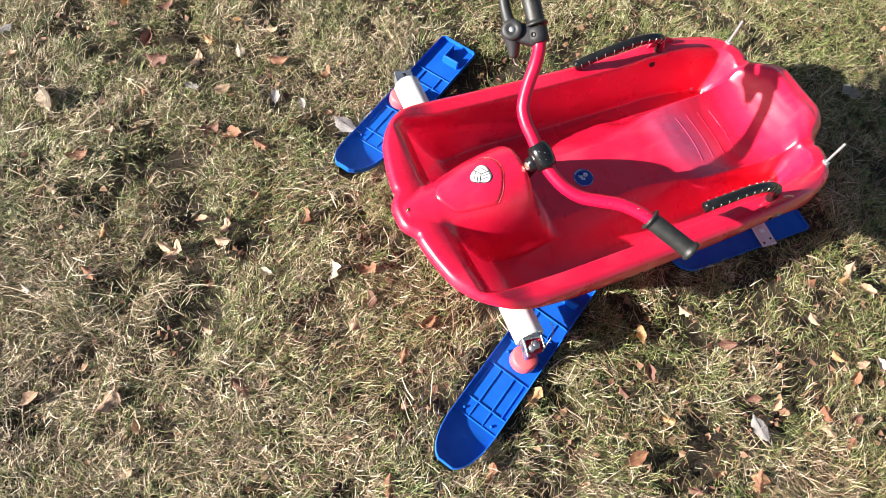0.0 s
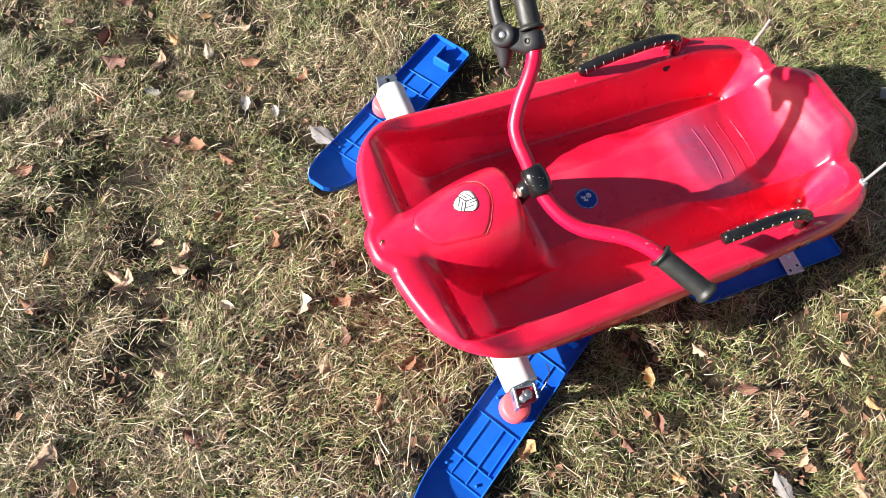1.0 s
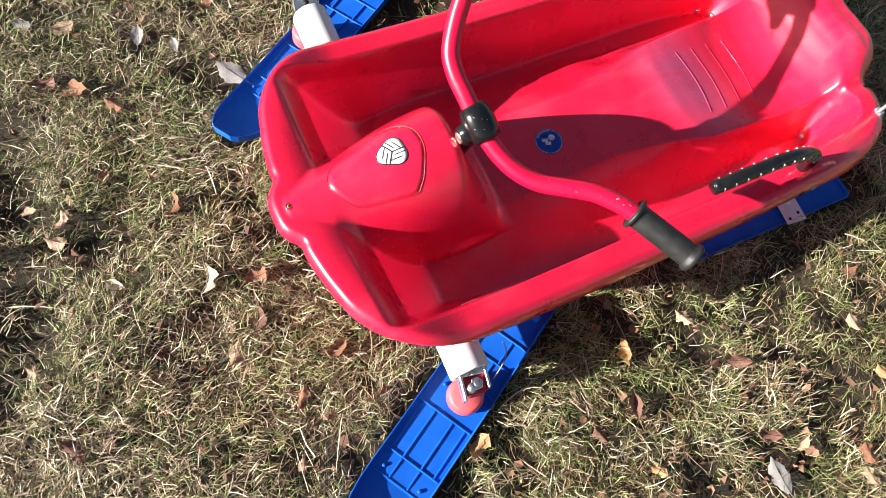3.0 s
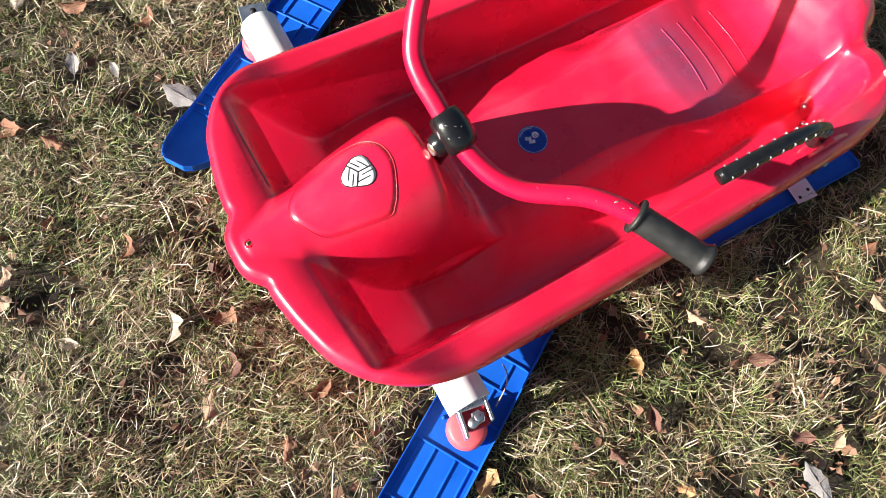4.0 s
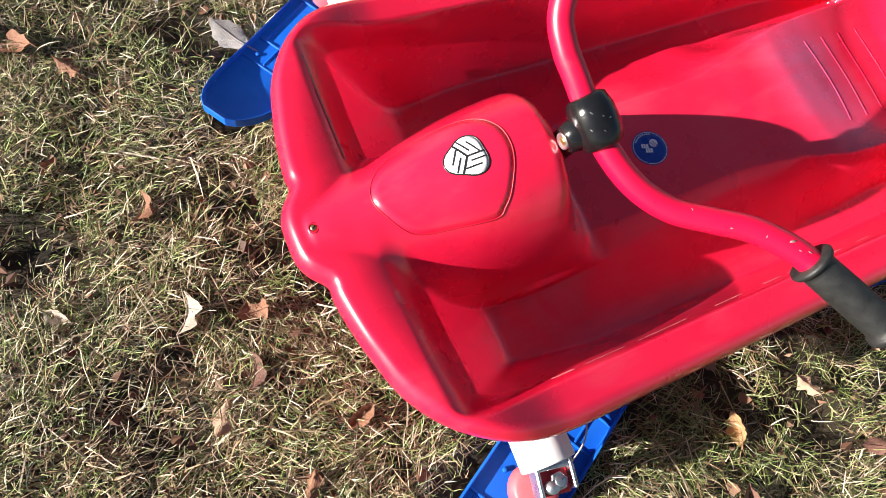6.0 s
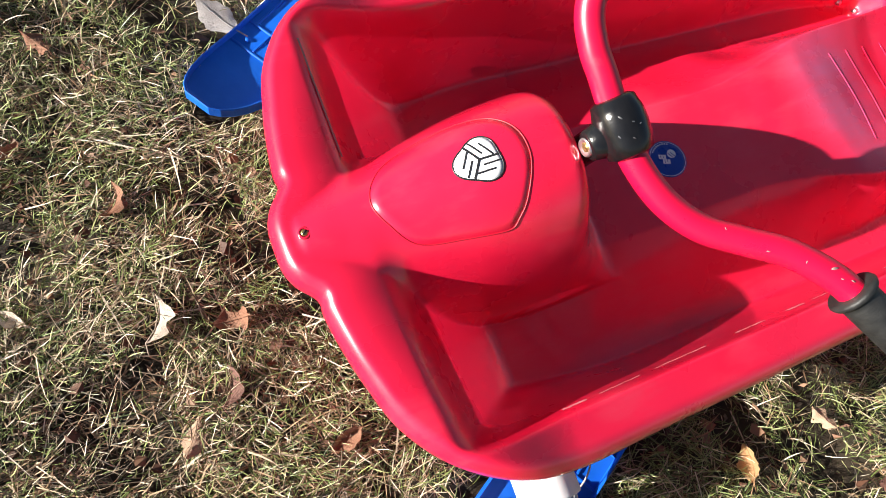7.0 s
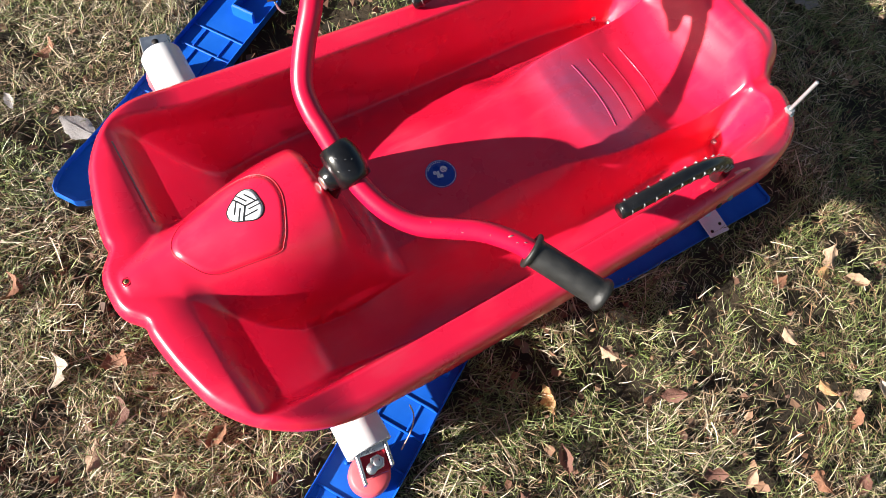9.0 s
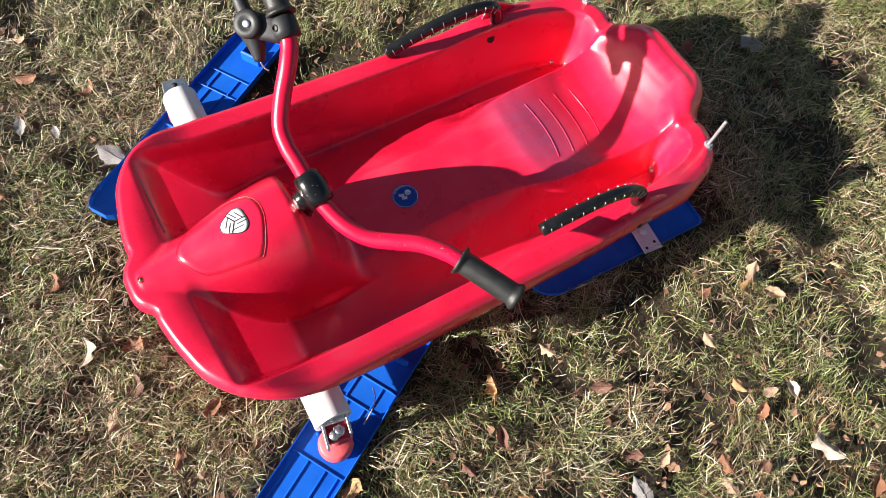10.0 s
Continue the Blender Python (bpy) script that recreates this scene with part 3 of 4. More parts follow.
def build_bar():
    pts = spline(BAR, 7)
    bar_part("bar_tube", tube(pts, 0.0111, 24), TUBE_RED, "red enamelled tube with chipped paint")
    for at, r in ((90, 0.0026), (80, 0.0013), (86, 0.0010), (73, 0.0011), (92, 0.0012), (94, 0.0016)):
        p, q = pts[at], pts[at + 1]
        face = Vector((0.7 * math.sin(at * 2.1), -0.35 + 0.6 * math.cos(at * 1.7), 1))
        out = face - (q - p).normalized() * (q - p).normalized().dot(face)
        m = along(p + out.normalized() * 0.0105, p + out.normalized() * 0.02)
        bar_part("paint_chip", turned([(r, 0.0), (r * 0.8, 0.0008)], m @ Matrix.Rotation(at * 1.3, 4, "Z") @ Matrix.Diagonal((1.3, 0.45, 1, 1)), 9), CHIP)
    # clamp and stem
    a, b = Vector((0.2306, 0.007, 0.2735)), Vector((0.2364, -0.034, 0.2566))
    span = (b - a).length
    m = along(a, b)
    clamp = bar_part("clamp", turned([(0.0125, 0.0), (0.0165, 0.002), (0.0195, span * 0.3), (0.0200, span * 0.5), (0.0192, span * 0.75), (0.0170, span - 0.002), (0.0125, span)], m, 32), BLACK, "chipped glossy black bar clamp")
    for along_it, turn, r in ((0.32, 40, 0.0013), (0.45, 75, 0.0009), (0.60, 20, 0.0011), (0.70, 60, 0.0008), (0.52, 100, 0.0010)):
        way = (b - a).normalized()
        lean = Vector((math.cos(radians(turn)) * -0.8, -0.4, math.sin(radians(turn)) + 0.3))
        lean = (lean - way * lean.dot(way)).normalized()
        p = a + (b - a) * along_it + lean * 0.0192
        bar_part("scuff", turned([(r, 0.0), (r * 0.7, 0.0009)], along(p, p + lean) @ Matrix.Diagonal((1.6, 0.5, 1, 1)), 8), STUD, "", clamp)
    nose = Vector((0.208, -0.016, 0.252))
    root = Vector((0.233, -0.014, 0.258))
    bar_part("clamp_lug", turned([(0.0170, 0.0), (0.0160, 0.008), (0.0135, 0.017), (0.0115, (nose - root).length - 0.001), (0.0095, (nose - root).length)], along(root, nose), 24), BLACK, "", clamp)
    tip = along(nose, nose + (nose - root) + Vector((0, 0, 0.006)))
    bar_part("clamp_bolt", turned([(0.0074, -0.002), (0.0074, 0.0018), (0.0062, 0.0026), (0.0042, 0.0008)], tip, 20), STEEL, "", clamp)
    bar_part("bolt_socket", turned([(0.0041, 0.0), (0.0041, 0.0013)], tip, 6), BRASS, "", clamp)
    bar_part("stem", tube([Vector((0.233, -0.012, 0.262)), Vector((0.226, -0.008, 0.235)), Vector((0.214, -0.003, 0.19)), Vector((0.20, 0.0, 0.14))], 0.0125, 20), BLACK, "black steering stem going down into the hump")
    # grips
    for name, (p, q), r in (("grip", HAND_R, 0.0150), ("grip", HAND_L, 0.0150)):
        m, span = along(p, q), (q - p).length
        prof = [(0.0118, 0.0), (0.0185, 0.0), (0.0195, 0.002), (0.0185, 0.0045), (r, 0.006)]
        k = 0.010
        while k < span - 0.012:
            prof += [(r, k), (r - 0.00012, k + 0.0007), (r, k + 0.0014)]
            k += 0.0023
        prof += [(r, span - 0.009), (0.0175, span - 0.007), (0.0182, span - 0.003), (0.0160, span), (0.010, span + 0.0005)]
        bar_part(name, turned(prof, m, 28), RUBBER, "worn black rubber grip with end flanges")


build_bar()


def build_brake():
    """The brake lever clamped to the bar inside the far grip."""
    p, way = Vector((0.281, 0.142, 0.371)), (HAND_L[1] - HAND_L[0]).normalized()
    lever = empty("brake_lever", Matrix.Translation(p), "black plastic brake lever clamped beside the grip", "brake lever")
    home = lever.matrix_world.inverted()

    def put(name, bm, material, label="", parent=None, smooth=True):
        return part(name, moved(bm, home), material, parent or lever, label, smooth)

    pivot = Vector((0.2495, 0.172, 0.366))
    start = p - way * 0.010
    collar = put("collar", turned([(0.0115, 0.0), (0.0165, 0.001), (0.0172, 0.010), (0.0168, 0.024), (0.0150, 0.026), (0.0115, 0.026)], along(start, start + way), 28), MATT)
    side = (pivot - p).normalized()
    up = side.cross(way).normalized()
    up = up if up.z > 0 else -up
    m = Matrix.Translation((p + pivot) / 2 - up * 0.002) @ Matrix((side, up.cross(side), up)).transposed().to_4x4()
    put("housing", box(((pivot - p).length + 0.014, 0.032, 0.026), m, 0.008, 3), MATT, "", collar)
    put("pivot_boss", turned([(0.0170, -0.012), (0.0175, 0.0150), (0.0155, 0.0180), (0.0085, 0.0184), (0.0065, 0.0168)], along(pivot, pivot + up), 28), MATT)
    put("pivot_pin", turned([(0.0050, 0.006), (0.0050, 0.0178), (0.0030, 0.0184)], along(pivot, pivot + up), 14), STEEL)
    q = p + up * 0.0165 + side * 0.008
    put("clamp_screw", turned([(0.0045, -0.006), (0.0045, 0.0005), (0.0026, 0.0005), (0.0024, -0.002)], along(q, q + up), 14), SHADE, "", collar)
    spout = Vector((0.2420, 0.142, 0.336))
    put("cable_spout", tube(spline([pivot + side * 0.004, pivot * 0.5 + spout * 0.5, spout], 5), [0.0175 - 0.0011 * k for k in range(11)], 18), MATT)
    put("cable", tube(spline([spout, spout + Vector((0.002, -0.005, -0.007)), spout + Vector((0.006, -0.010, -0.010))], 4), 0.0011, 8), STEEL, "short bright cable end")
    put("blade", tube(spline([pivot + up * 0.002, pivot + way * 0.025 + side * 0.004, pivot + way * 0.055 + side * 0.003, pivot + way * 0.10 - side * 0.004], 6), [0.0098 - 0.0001 * k for k in range(19)], 16), MATT, "black lever blade")


build_brake()


# ---- side brake handles ----
def build_side_handle(sign, line, words):
    h = empty("side_handle", Matrix.Translation((0.660, sign * 0.196, 0.180)), words, "hand brake", "side handles")
    home = h.matrix_world.inverted()
    path = spline(line, 8)
    arm = part("handle_arm", moved(tube(path, [0.0092] * len(path), 14, flat=1.2), home), BLACK, h)
    for i in range(2, 36, 3):
        way = (path[i + 1] - path[i - 1]).normalized()
        side = Vector((0, 0, 1)).cross(way).normalized()
        up = way.cross(side)
        for k in (-1, 1):
            m = Matrix.Translation(path[i] + side * k * 0.0078 + up * 0.0012) @ Matrix((way, side, up)).transposed().to_4x4()
            part("stud", moved(box((0.0017, 0.0034, 0.0120), m, 0.0005, 1), home), STUD, arm)
    tip = along(path[0], path[0] + (path[0] - path[1]))
    part("end_cap", moved(turned([(0.0095, -0.001), (0.0080, 0.0015), (0.004, 0.002)], tip, 14), home), BLACK, arm)
    def fin(name, profile, y, thick):
        bm = bmesh.new()
        faces = [bm.faces.new([bm.verts.new((x, y + k * thick / 2, z)) for x, z in profile]) for k in (-1, 1)]
        n = len(profile)
        lo, hi = faces[0].verts[:], faces[1].verts[:]
        for i in range(n):
            bm.faces.new((lo[i], lo[(i + 1) % n], hi[(i + 1) % n], hi[i]))
        bmesh.ops.recalc_face_normals(bm, faces=bm.faces[:])
        bmesh.ops.bevel(bm, geom=bm.edges[:], offset=thick * 0.3, segments=2, profile=0.6, affect="EDGES")
        part(name, moved(bm, home), RED, h, smooth=False)

    fin("hinge_cheek", [(0.644, 0.150), (0.648, 0.174), (0.657, 0.186), (0.669, 0.192), (0.684, 0.188), (0.712, 0.172), (0.724, 0.150)], sign * 0.2105, 0.0050)
    for dx in (-0.012, 0.006):
        q = Vector((0.672 + dx, sign * 0.2245, 0.146 + dx * 0.2))
        part("hinge_bolt", moved(turned([(0.0052, -0.006), (0.0052, 0.002), (0.0035, 0.0035)], along(q, q + Vector((0, sign, 0.5))), 14), home), SHADE if dx < 0 else STUD, h)
    q = on_shell(0.652, sign * 0.1825, 0.001)
    part("slot_hole", moved(turned([(0.0075, -0.001), (0.0075, 0.0010)], along(q, q + Vector((0, -sign, 0.55))), 18), home), SHADE, h)


build_side_handle(-1, [(0.482, -0.187, 0.224), (0.522, -0.190, 0.233), (0.568, -0.192, 0.237), (0.612, -0.194, 0.231), (0.646, -0.196, 0.213), (0.662, -0.197, 0.190), (0.670, -0.197, 0.150)], "raised curved black hand brake lever with studded edges")
build_side_handle(1, [(0.466, 0.212, 0.170), (0.506, 0.208, 0.187), (0.553, 0.203, 0.203), (0.604, 0.199, 0.212), (0.646, 0.197, 0.206), (0.663, 0.197, 0.188), (0.671, 0.197, 0.150)], "lowered curved black hand brake lever with studded edges")


# ---- threaded rods at the back ----
def build_rod(sign):
    foot = Vector((0.840, sign * 0.168, float(shell_height(0.840, sign * 0.168)[0])))
    rod = empty("threaded_rod", Matrix.Translation(foot), "upright zinc threaded rod with a nut, through the sled's rear edge", "rod", "rear rods")
    prof = []
    z = -0.02
    while z < 0.062:
        prof += [(0.0025, z), (0.0029, z + 0.0006)]
        z += 0.0012
    part("rod", turned(prof + [(0.002, 0.063)], steps=12), ZINC, rod)
    part("nut", turned([(0.0068, -0.001), (0.0070, 0.0005), (0.0070, 0.0045), (0.0062, 0.0055)], steps=6), ZINC, rod, smooth=False)
    part("washer", turned([(0.0090, -0.003), (0.0090, -0.001)], steps=20), ZINC, rod)


build_rod(-1)
build_rod(1)
for sx, sy in ((0.786, 0.150), (0.806, 0.132), (0.786, -0.150), (0.808, -0.128)):
    p = on_shell(sx, sy)
    part("rivet", turned([(0.0042, -0.003), (0.0042, 0.001), (0.0022, 0.0026)], Matrix.Translation(p), 12), STEEL, sled, "small bright rivet")
for sy in (-0.1, 0.1):
    p = on_shell(0.858, sy * 1.22)
    part("drain_hole", turned([(0.0034, -0.002), (0.0034, 0.0006)], Matrix.Translation(p), 12), SHADE, sled)


# ---- skis ----
def ski_outline(length, width, tip):
    h = width / 2
    nose = [(tip * (1 - math.cos(radians(a))) , h * math.sin(radians(a)) ** 0.8) for a in (14, 26, 38, 50, 64, 78)]
    return [(x, -y) for x, y in nose] + [(tip, -h), (length - 0.006, -h), (length, -h + 0.006), (length, h - 0.006), (length - 0.006, h), (tip, h)] + nose[::-1]


def ski_lift(x, tip):
    return 0.030 * max(0.0, 1 - x / (tip * 1.15)) ** 1.6


def build_ski(m, length, width, label, ribs=True):
    tip = 0.095 if ribs else 0.055
    low = 1.0 if ribs else 0.55
    ski = empty("ski", m, label, "ski", "skis under the sled")
    out = []
    loop = ski_outline(length, width, tip)
    for (x0, y0), (x1, y1) in zip(loop, loop[1:] + loop[:1]):
        for k in range(12):
            out.append((x0 + (x1 - x0) * k / 12, y0 + (y1 - y0) * k / 12))
    bm = bmesh.new()
    rows = []
    for s, z in ((0.985, 0.0), (1.0, 0.002), (1.0, 0.0135), (0.985, 0.0145), (0.955, 0.0135), (0.945, 0.006)):
        rows.append([bm.verts.new((length / 2 + (x - length / 2) * (1 - (1 - s) * 0.25), y * s, z * low + ski_lift(x, tip) * low)) for x, y in out])
    n = len(out)
    for lo, hi in zip(rows, rows[1:]):
        for i in range(n):
            bm.faces.new((lo[i], lo[(i + 1) % n], hi[(i + 1) % n], hi[i]))
    # deck: strips across
    cols = [tip * k / 8 for k in range(9)] + [tip + (length - tip) * k / 10 for k in range(1, 11)]
    edge = [width / 2 * math.sin(math.acos(max(0.0, 1 - max(x, 0.03 * tip) / tip))) ** 0.8 * 0.96 for x in cols]
    for z, flip in ((0.0055, False), (0.0006, True)):
        a = [bm.verts.new((x if x else 0.004, -e, z * low + ski_lift(x, tip) * low)) for x, e in zip(cols, edge)]
        b = [bm.verts.new((x if x else 0.004, e, z * low + ski_lift(x, tip) * low)) for x, e in zip(cols, edge)]
        for i in range(len(cols) - 1):
            f = (a[i], a[i + 1], b[i + 1], b[i])
            bm.faces.new(f[::-1] if flip else f)
    body = part("ski_body", bm, BLUE, ski, smooth=False)
    if ribs:
        def rib(x0, x1, y0, y1, top=0.0074):
            size = (max(abs(x1 - x0), 0.0028), max(abs(y1 - y0), 0.0028), top - 0.004)
            part("rib", box(size, Matrix.Translation(((x0 + x1) / 2, (y0 + y1) / 2, 0.0045 + size[2] / 2)), 0.0007, 1), BLUE, body, smooth=False)
        h = width / 2 * 0.95
        for x in (0.098, 0.130, 0.205, 0.262, 0.305, 0.345):
            rib(x, x, -h, h)
        for y in (-h * 0.33, h * 0.33):
            rib(0.100, 0.128, y, y)
            rib(0.130, 0.203, y, y)
            rib(0.264, 0.303, y, y)
        for y in (-h * 0.80, h * 0.80):
            rib(0.130, 0.203, y, y, 0.0072)
            rib(0.307, 0.343, y * 0.6, y * 0.6)
        # heel stop
        part("heel_stop", box((0.006, width * 0.42, 0.024), pose(0.392, -width * 0.16, 0.014), 0.002, 1), BLUE, body, smooth=False)
        part("heel_stop", box((0.045, 0.005, 0.020), pose(0.413, width * 0.05, 0.012), 0.002, 1), BLUE, body, smooth=False)
        for x, y in ((0.108, -h * 0.66), (0.108, h * 0.66), (0.24, h * 0.55)):
            part("peg", turned([(0.003, 0.004), (0.0025, 0.009), (0.001, 0.0095)], pose(x, y, 0), 10), BLUE, body)
    return ski


SKI_R, SKI_L = (-0.088, -0.377, 29.0), (-0.034, 0.218, 32.7)
for x, y, turn in (SKI_R, SKI_L):
    build_ski(pose(x, y, 0.010, 0, 0, turn), 0.455, 0.090, "ribbed blue plastic mini ski turned on its front axle")
for sign in (-1, 1):
    build_ski(pose(0.505, sign * 0.186, 0.008, 0, 0, -2.0 * -sign), 0.352, 0.092, "flat blue plastic ski fixed along the sled's rear", False)


def build_strap(sign):
    strap = empty("mounting_plate", pose(0.742, sign * 0.196, 0.0080, 0, 0, 6 * sign), "galvanised perforated steel plate bolted across the rear ski", "plate", "mounting plates")
    part("plate", box((0.036, 0.100, 0.002), pose(0, 0, 0.009), 0.0006, 1), PLATE, strap, smooth=False)
    for x, y in ((-0.010, 0.042), (0.009, 0.036), (-0.009, -0.004), (0.009, -0.012), (0.0, -0.036)):
        part("hole", turned([(0.0027, 0.0), (0.0027, 0.0003)], pose(x, sign * y, 0.0101), 12), SHADE, strap)
    part("bolt_head", turned([(0.0075, 0.0), (0.0072, 0.002), (0.0045, 0.0042)], pose(0, sign * 0.012, 0.0101), 18), PLATE, strap)
    part("post", turned([(0.014, 0.0), (0.014, 0.030)], pose(0.0, -sign * 0.03, 0.0101), 18), SHADE, strap)


build_strap(-1)
build_strap(1)

# ---- front axle ----
AX_R, AX_L = Vector((0.134, -0.248, 0.082)), Vector((0.155, 0.340, 0.088))


def build_axle():
    axle = empty("front_axle", Matrix.Translation((AX_R + AX_L) / 2), "white plastic pipe axle with steel brackets across the sled's front", "axle")
    home = axle.matrix_world.inverted()
    way = (AX_L - AX_R).normalized()
    for a, b in ((AX_R, AX_R + way * 0.072), (AX_L, AX_L - way * 0.155)):
        span = (b - a).length
        part("pipe", moved(turned([(0.0200, 0.004), (0.0205, 0.0), (0.0262, 0.0), (0.0268, 0.001), (0.0268, span - 0.001), (0.0262, span), (0.0205, span), (0.0200, span - 0.004)], along(a, b), 40), home), WHITE_PIPE, axle, "white plastic pipe")
    for end, out, hub in ((AX_R, -1, Vector((0.125, -0.267, 0.0))), (AX_L, 1, Vector((0.153, 0.353, 0.0)))):
        # two steel flanges, web and bolt
        mid = Vector((hub.x * 0.3 + end.x * 0.7, (hub.y + end.y) / 2 + out * 0.003, 0.086))
        turn = pose(0, 0, 0, 0, 0, -12)
        br = part("bracket", moved(box((0.004, 0.038, 0.024), Matrix.Translation(mid + Vector((-0.016, 0, -0.004))) @ turn, 0.001, 1), home), STEEL, axle, "zinc-plated steel bracket", smooth=False)
        part("bracket_flange", moved(box((0.004, 0.032, 0.024), Matrix.Translation(mid + Vector((0.018, 0, -0.004))) @ turn, 0.001, 1), home), STEEL, br, smooth=False)
        part("bracket_web", moved(box((0.034, 0.009, 0.005), Matrix.Translation(mid + Vector((0.001, -out * 0.012, 0.005))) @ turn, 0.001, 1), home), STEEL, br, smooth=False)
        part("bracket_core", moved(box((0.030, 0.030, 0.012), Matrix.Translation(mid + Vector((0.001, 0.0, -0.008))) @ turn, 0.002, 1), home), RED_DARK, br, smooth=False)
        if out > 0:
            top = mid + Vector((0.0, 0.004, 0.010))
            part("bracket_plate", moved(box((0.036, 0.034, 0.003), Matrix.Translation(top) @ turn, 0.001, 1), home), STEEL, br, smooth=False)
            part("bracket_hole", moved(turned([(0.0045, 0.0), (0.0045, 0.0004)], Matrix.Translation(top + Vector((0.002, 0.005, 0.0015))), 14), home), SHADE, br)
        nut = Matrix.Translation(mid + Vector((0.002, out * 0.004, 0.002)))
        part("nut", moved(turned([(0.0085, 0.0), (0.0085, 0.0045), (0.0075, 0.0055)], nut, 6), home), STEEL, br, smooth=False)
        part("bolt_end", moved(turned([(0.0050, 0.0), (0.0050, 0.0068), (0.0042, 0.0075)], nut, 14), home), STEEL, br)
        hubm = Matrix.Translation(hub + Vector((0, 0, 0.0215)))
        part("swivel_pad", moved(turned([(0.0240, 0.0), (0.0250, 0.003), (0.0245, 0.016), (0.0225, 0.021), (0.0200, 0.023)], hubm, 36), home), PINK, axle, "coral red rubber swivel pad")
        part("hub_pin", moved(turned([(0.006, 0.0), (0.006, 0.05)], Matrix.Translation(hub + Vector((0, 0, 0.045))), 14), home), STEEL, axle)


build_axle()


# ---- fallen leaves ----
def leaf_mesh(seed, lobes):
    """A dry curled leaf about 1 long: a lobed blade with a raised midrib and a stalk."""
    rnd = random.Random(seed)
    bm = bmesh.new()
    rows, n = [], 13
    curl, fold, twist = rnd.uniform(0.3, 0.8), rnd.choice((-0.4, 0.5, 0.9)) * rnd.uniform(0.6, 1.1), rnd.uniform(-0.9, 0.9)
    for i in range(n):
        s = i / (n - 1)
        w = 0.27 * math.sin(math.pi * min(1, s * 0.93 + 0.05)) ** 0.8
        w *= 1 + (0.45 * math.sin(s * math.pi * lobes) if lobes else 0.08 * math.sin(s * 19)) * rnd.uniform(0.7, 1.2)
        row = []
        for k in range(-3, 4):
            v = k / 3
            skew = rnd.uniform(-0.03, 0.03)
            x = s - 0.5 + abs(v) * 0.10 * (0.5 - s) + skew
            y = w * v * rnd.uniform(0.86, 1.08)
            z = fold * abs(v) * w * 1.6 + curl * (2 * s - 1) ** 2 * 0.35 + twist * (s - 0.5) * y + 0.05 * math.sin(9 * s + 2.5 * v * (1 + curl)) * abs(v) + rnd.uniform(-0.012, 0.012) + 0.03
            row.append(bm.verts.new((x, y, z)))
        rows.append(row)
    for lo, hi in zip(rows, rows[1:]):
        for k in range(6):
            bm.faces.new((lo[k], hi[k], hi[k + 1], lo[k + 1]))
    ribm = tube([Vector((-0.72, rnd.uniform(-0.1, 0.1), 0.06)), Vector((-0.5, 0, 0.05 + curl * 0.35)), Vector((-0.2, 0, 0.045 + curl * 0.06)), Vector((0.2, 0, 0.045 + curl * 0.06)), Vector((0.45, 0, 0.04 + curl * 0.3))], [0.012, 0.012, 0.011, 0.008, 0.003], 6)
    tmp = bpy.data.meshes.new("rib")
    ribm.to_mesh(tmp)
    ribm.free()
    bm.from_mesh(tmp)
    bpy.data.meshes.remove(tmp)
    low = min(v.co.z for v in bm.verts)
    for v in bm.verts:
        v.co.z -= low
    return bm


WORDS = {"tan": "tan dry leaf curled on the grass", "brown": "brown dry leaf lying in the grass", "dark": "dark brown withered leaf sunk in the grass",
         "orange": "orange-brown dry leaf on the grass", "pale": "pale bleached leaf lying on the grass", "grey": "grey weathered leaf flat on the grass"}
# x, y, length, turn
PALE_LEAVES = [
    (-0.123, 0.597, 0.035, 80), (-0.341, -0.232, 0.026, 155), (-0.238, 0.071, 0.03, 135), (-0.623, 0.185, 0.026, 120), (0.783, -0.546, 0.036, 65), (0.763, -0.635, 0.056, 110),
]
BROWN_LEAVES = [
    (-0.489, 0.436, 0.055, 170), (-0.052, 0.549, 0.045, 150), (0.031, 0.481, 0.038, 20), (-0.202, 0.387, 0.05, 150), (-0.159, 0.346, 0.04, 125), (-0.207, 0.23, 0.028, 45), (-0.336, 0.544, 0.032, 95), (-0.521, 0.177, 0.04, 115),
    (-0.178, -0.369, 0.042, 65), (-0.06, 0.006, 0.045, 170), (0.231, -0.5, 0.06, 5), (0.416, -0.622, 0.052, 50), (0.715, -0.545, 0.04, 30), (0.613, -0.577, 0.04, 85), (0.621, -0.64, 0.034, 35), (0.765, -0.35, 0.03, 5),
    (-0.014, -0.418, 0.04, 40), (0.795, -0.721, 0.05, 30), (-0.066, -0.175, 0.04, 50), (0, -0.133, 0.04, 20),
]
TAN_LEAVES = [
    (-0.213, 0.601, 0.045, 40), (-0.034, 0.637, 0.038, 150), (-0.19, 0.509, 0.04, 175), (-0.276, 0.187, 0.038, 45), (-0.312, 0.217, 0.03, 165), (-0.546, 0.375, 0.03, 120), (-0.558, 0.727, 0.032, 0), (-0.425, 0.474, 0.03, 5),
    (-0.389, 0.184, 0.035, 125), (-0.291, 0.158, 0.036, 140), (-0.376, 0.167, 0.045, 30), (-0.651, -0.012, 0.04, 10), (-0.539, -0.063, 0.05, 40), (-0.51, -0.122, 0.03, 95), (-0.362, -0.005, 0.03, 130), (-0.543, -0.186, 0.028, 160),
    (0.748, -0.531, 0.028, 170), (0.596, -0.604, 0.03, 90), (0.534, -0.524, 0.03, 25), (0.474, -0.301, 0.03, 110), (0.871, -0.407, 0.04, 130), (0.863, -0.361, 0.042, 45), (0.717, -0.416, 0.03, 90), (-0.125, -0.086, 0.042, 60),
]
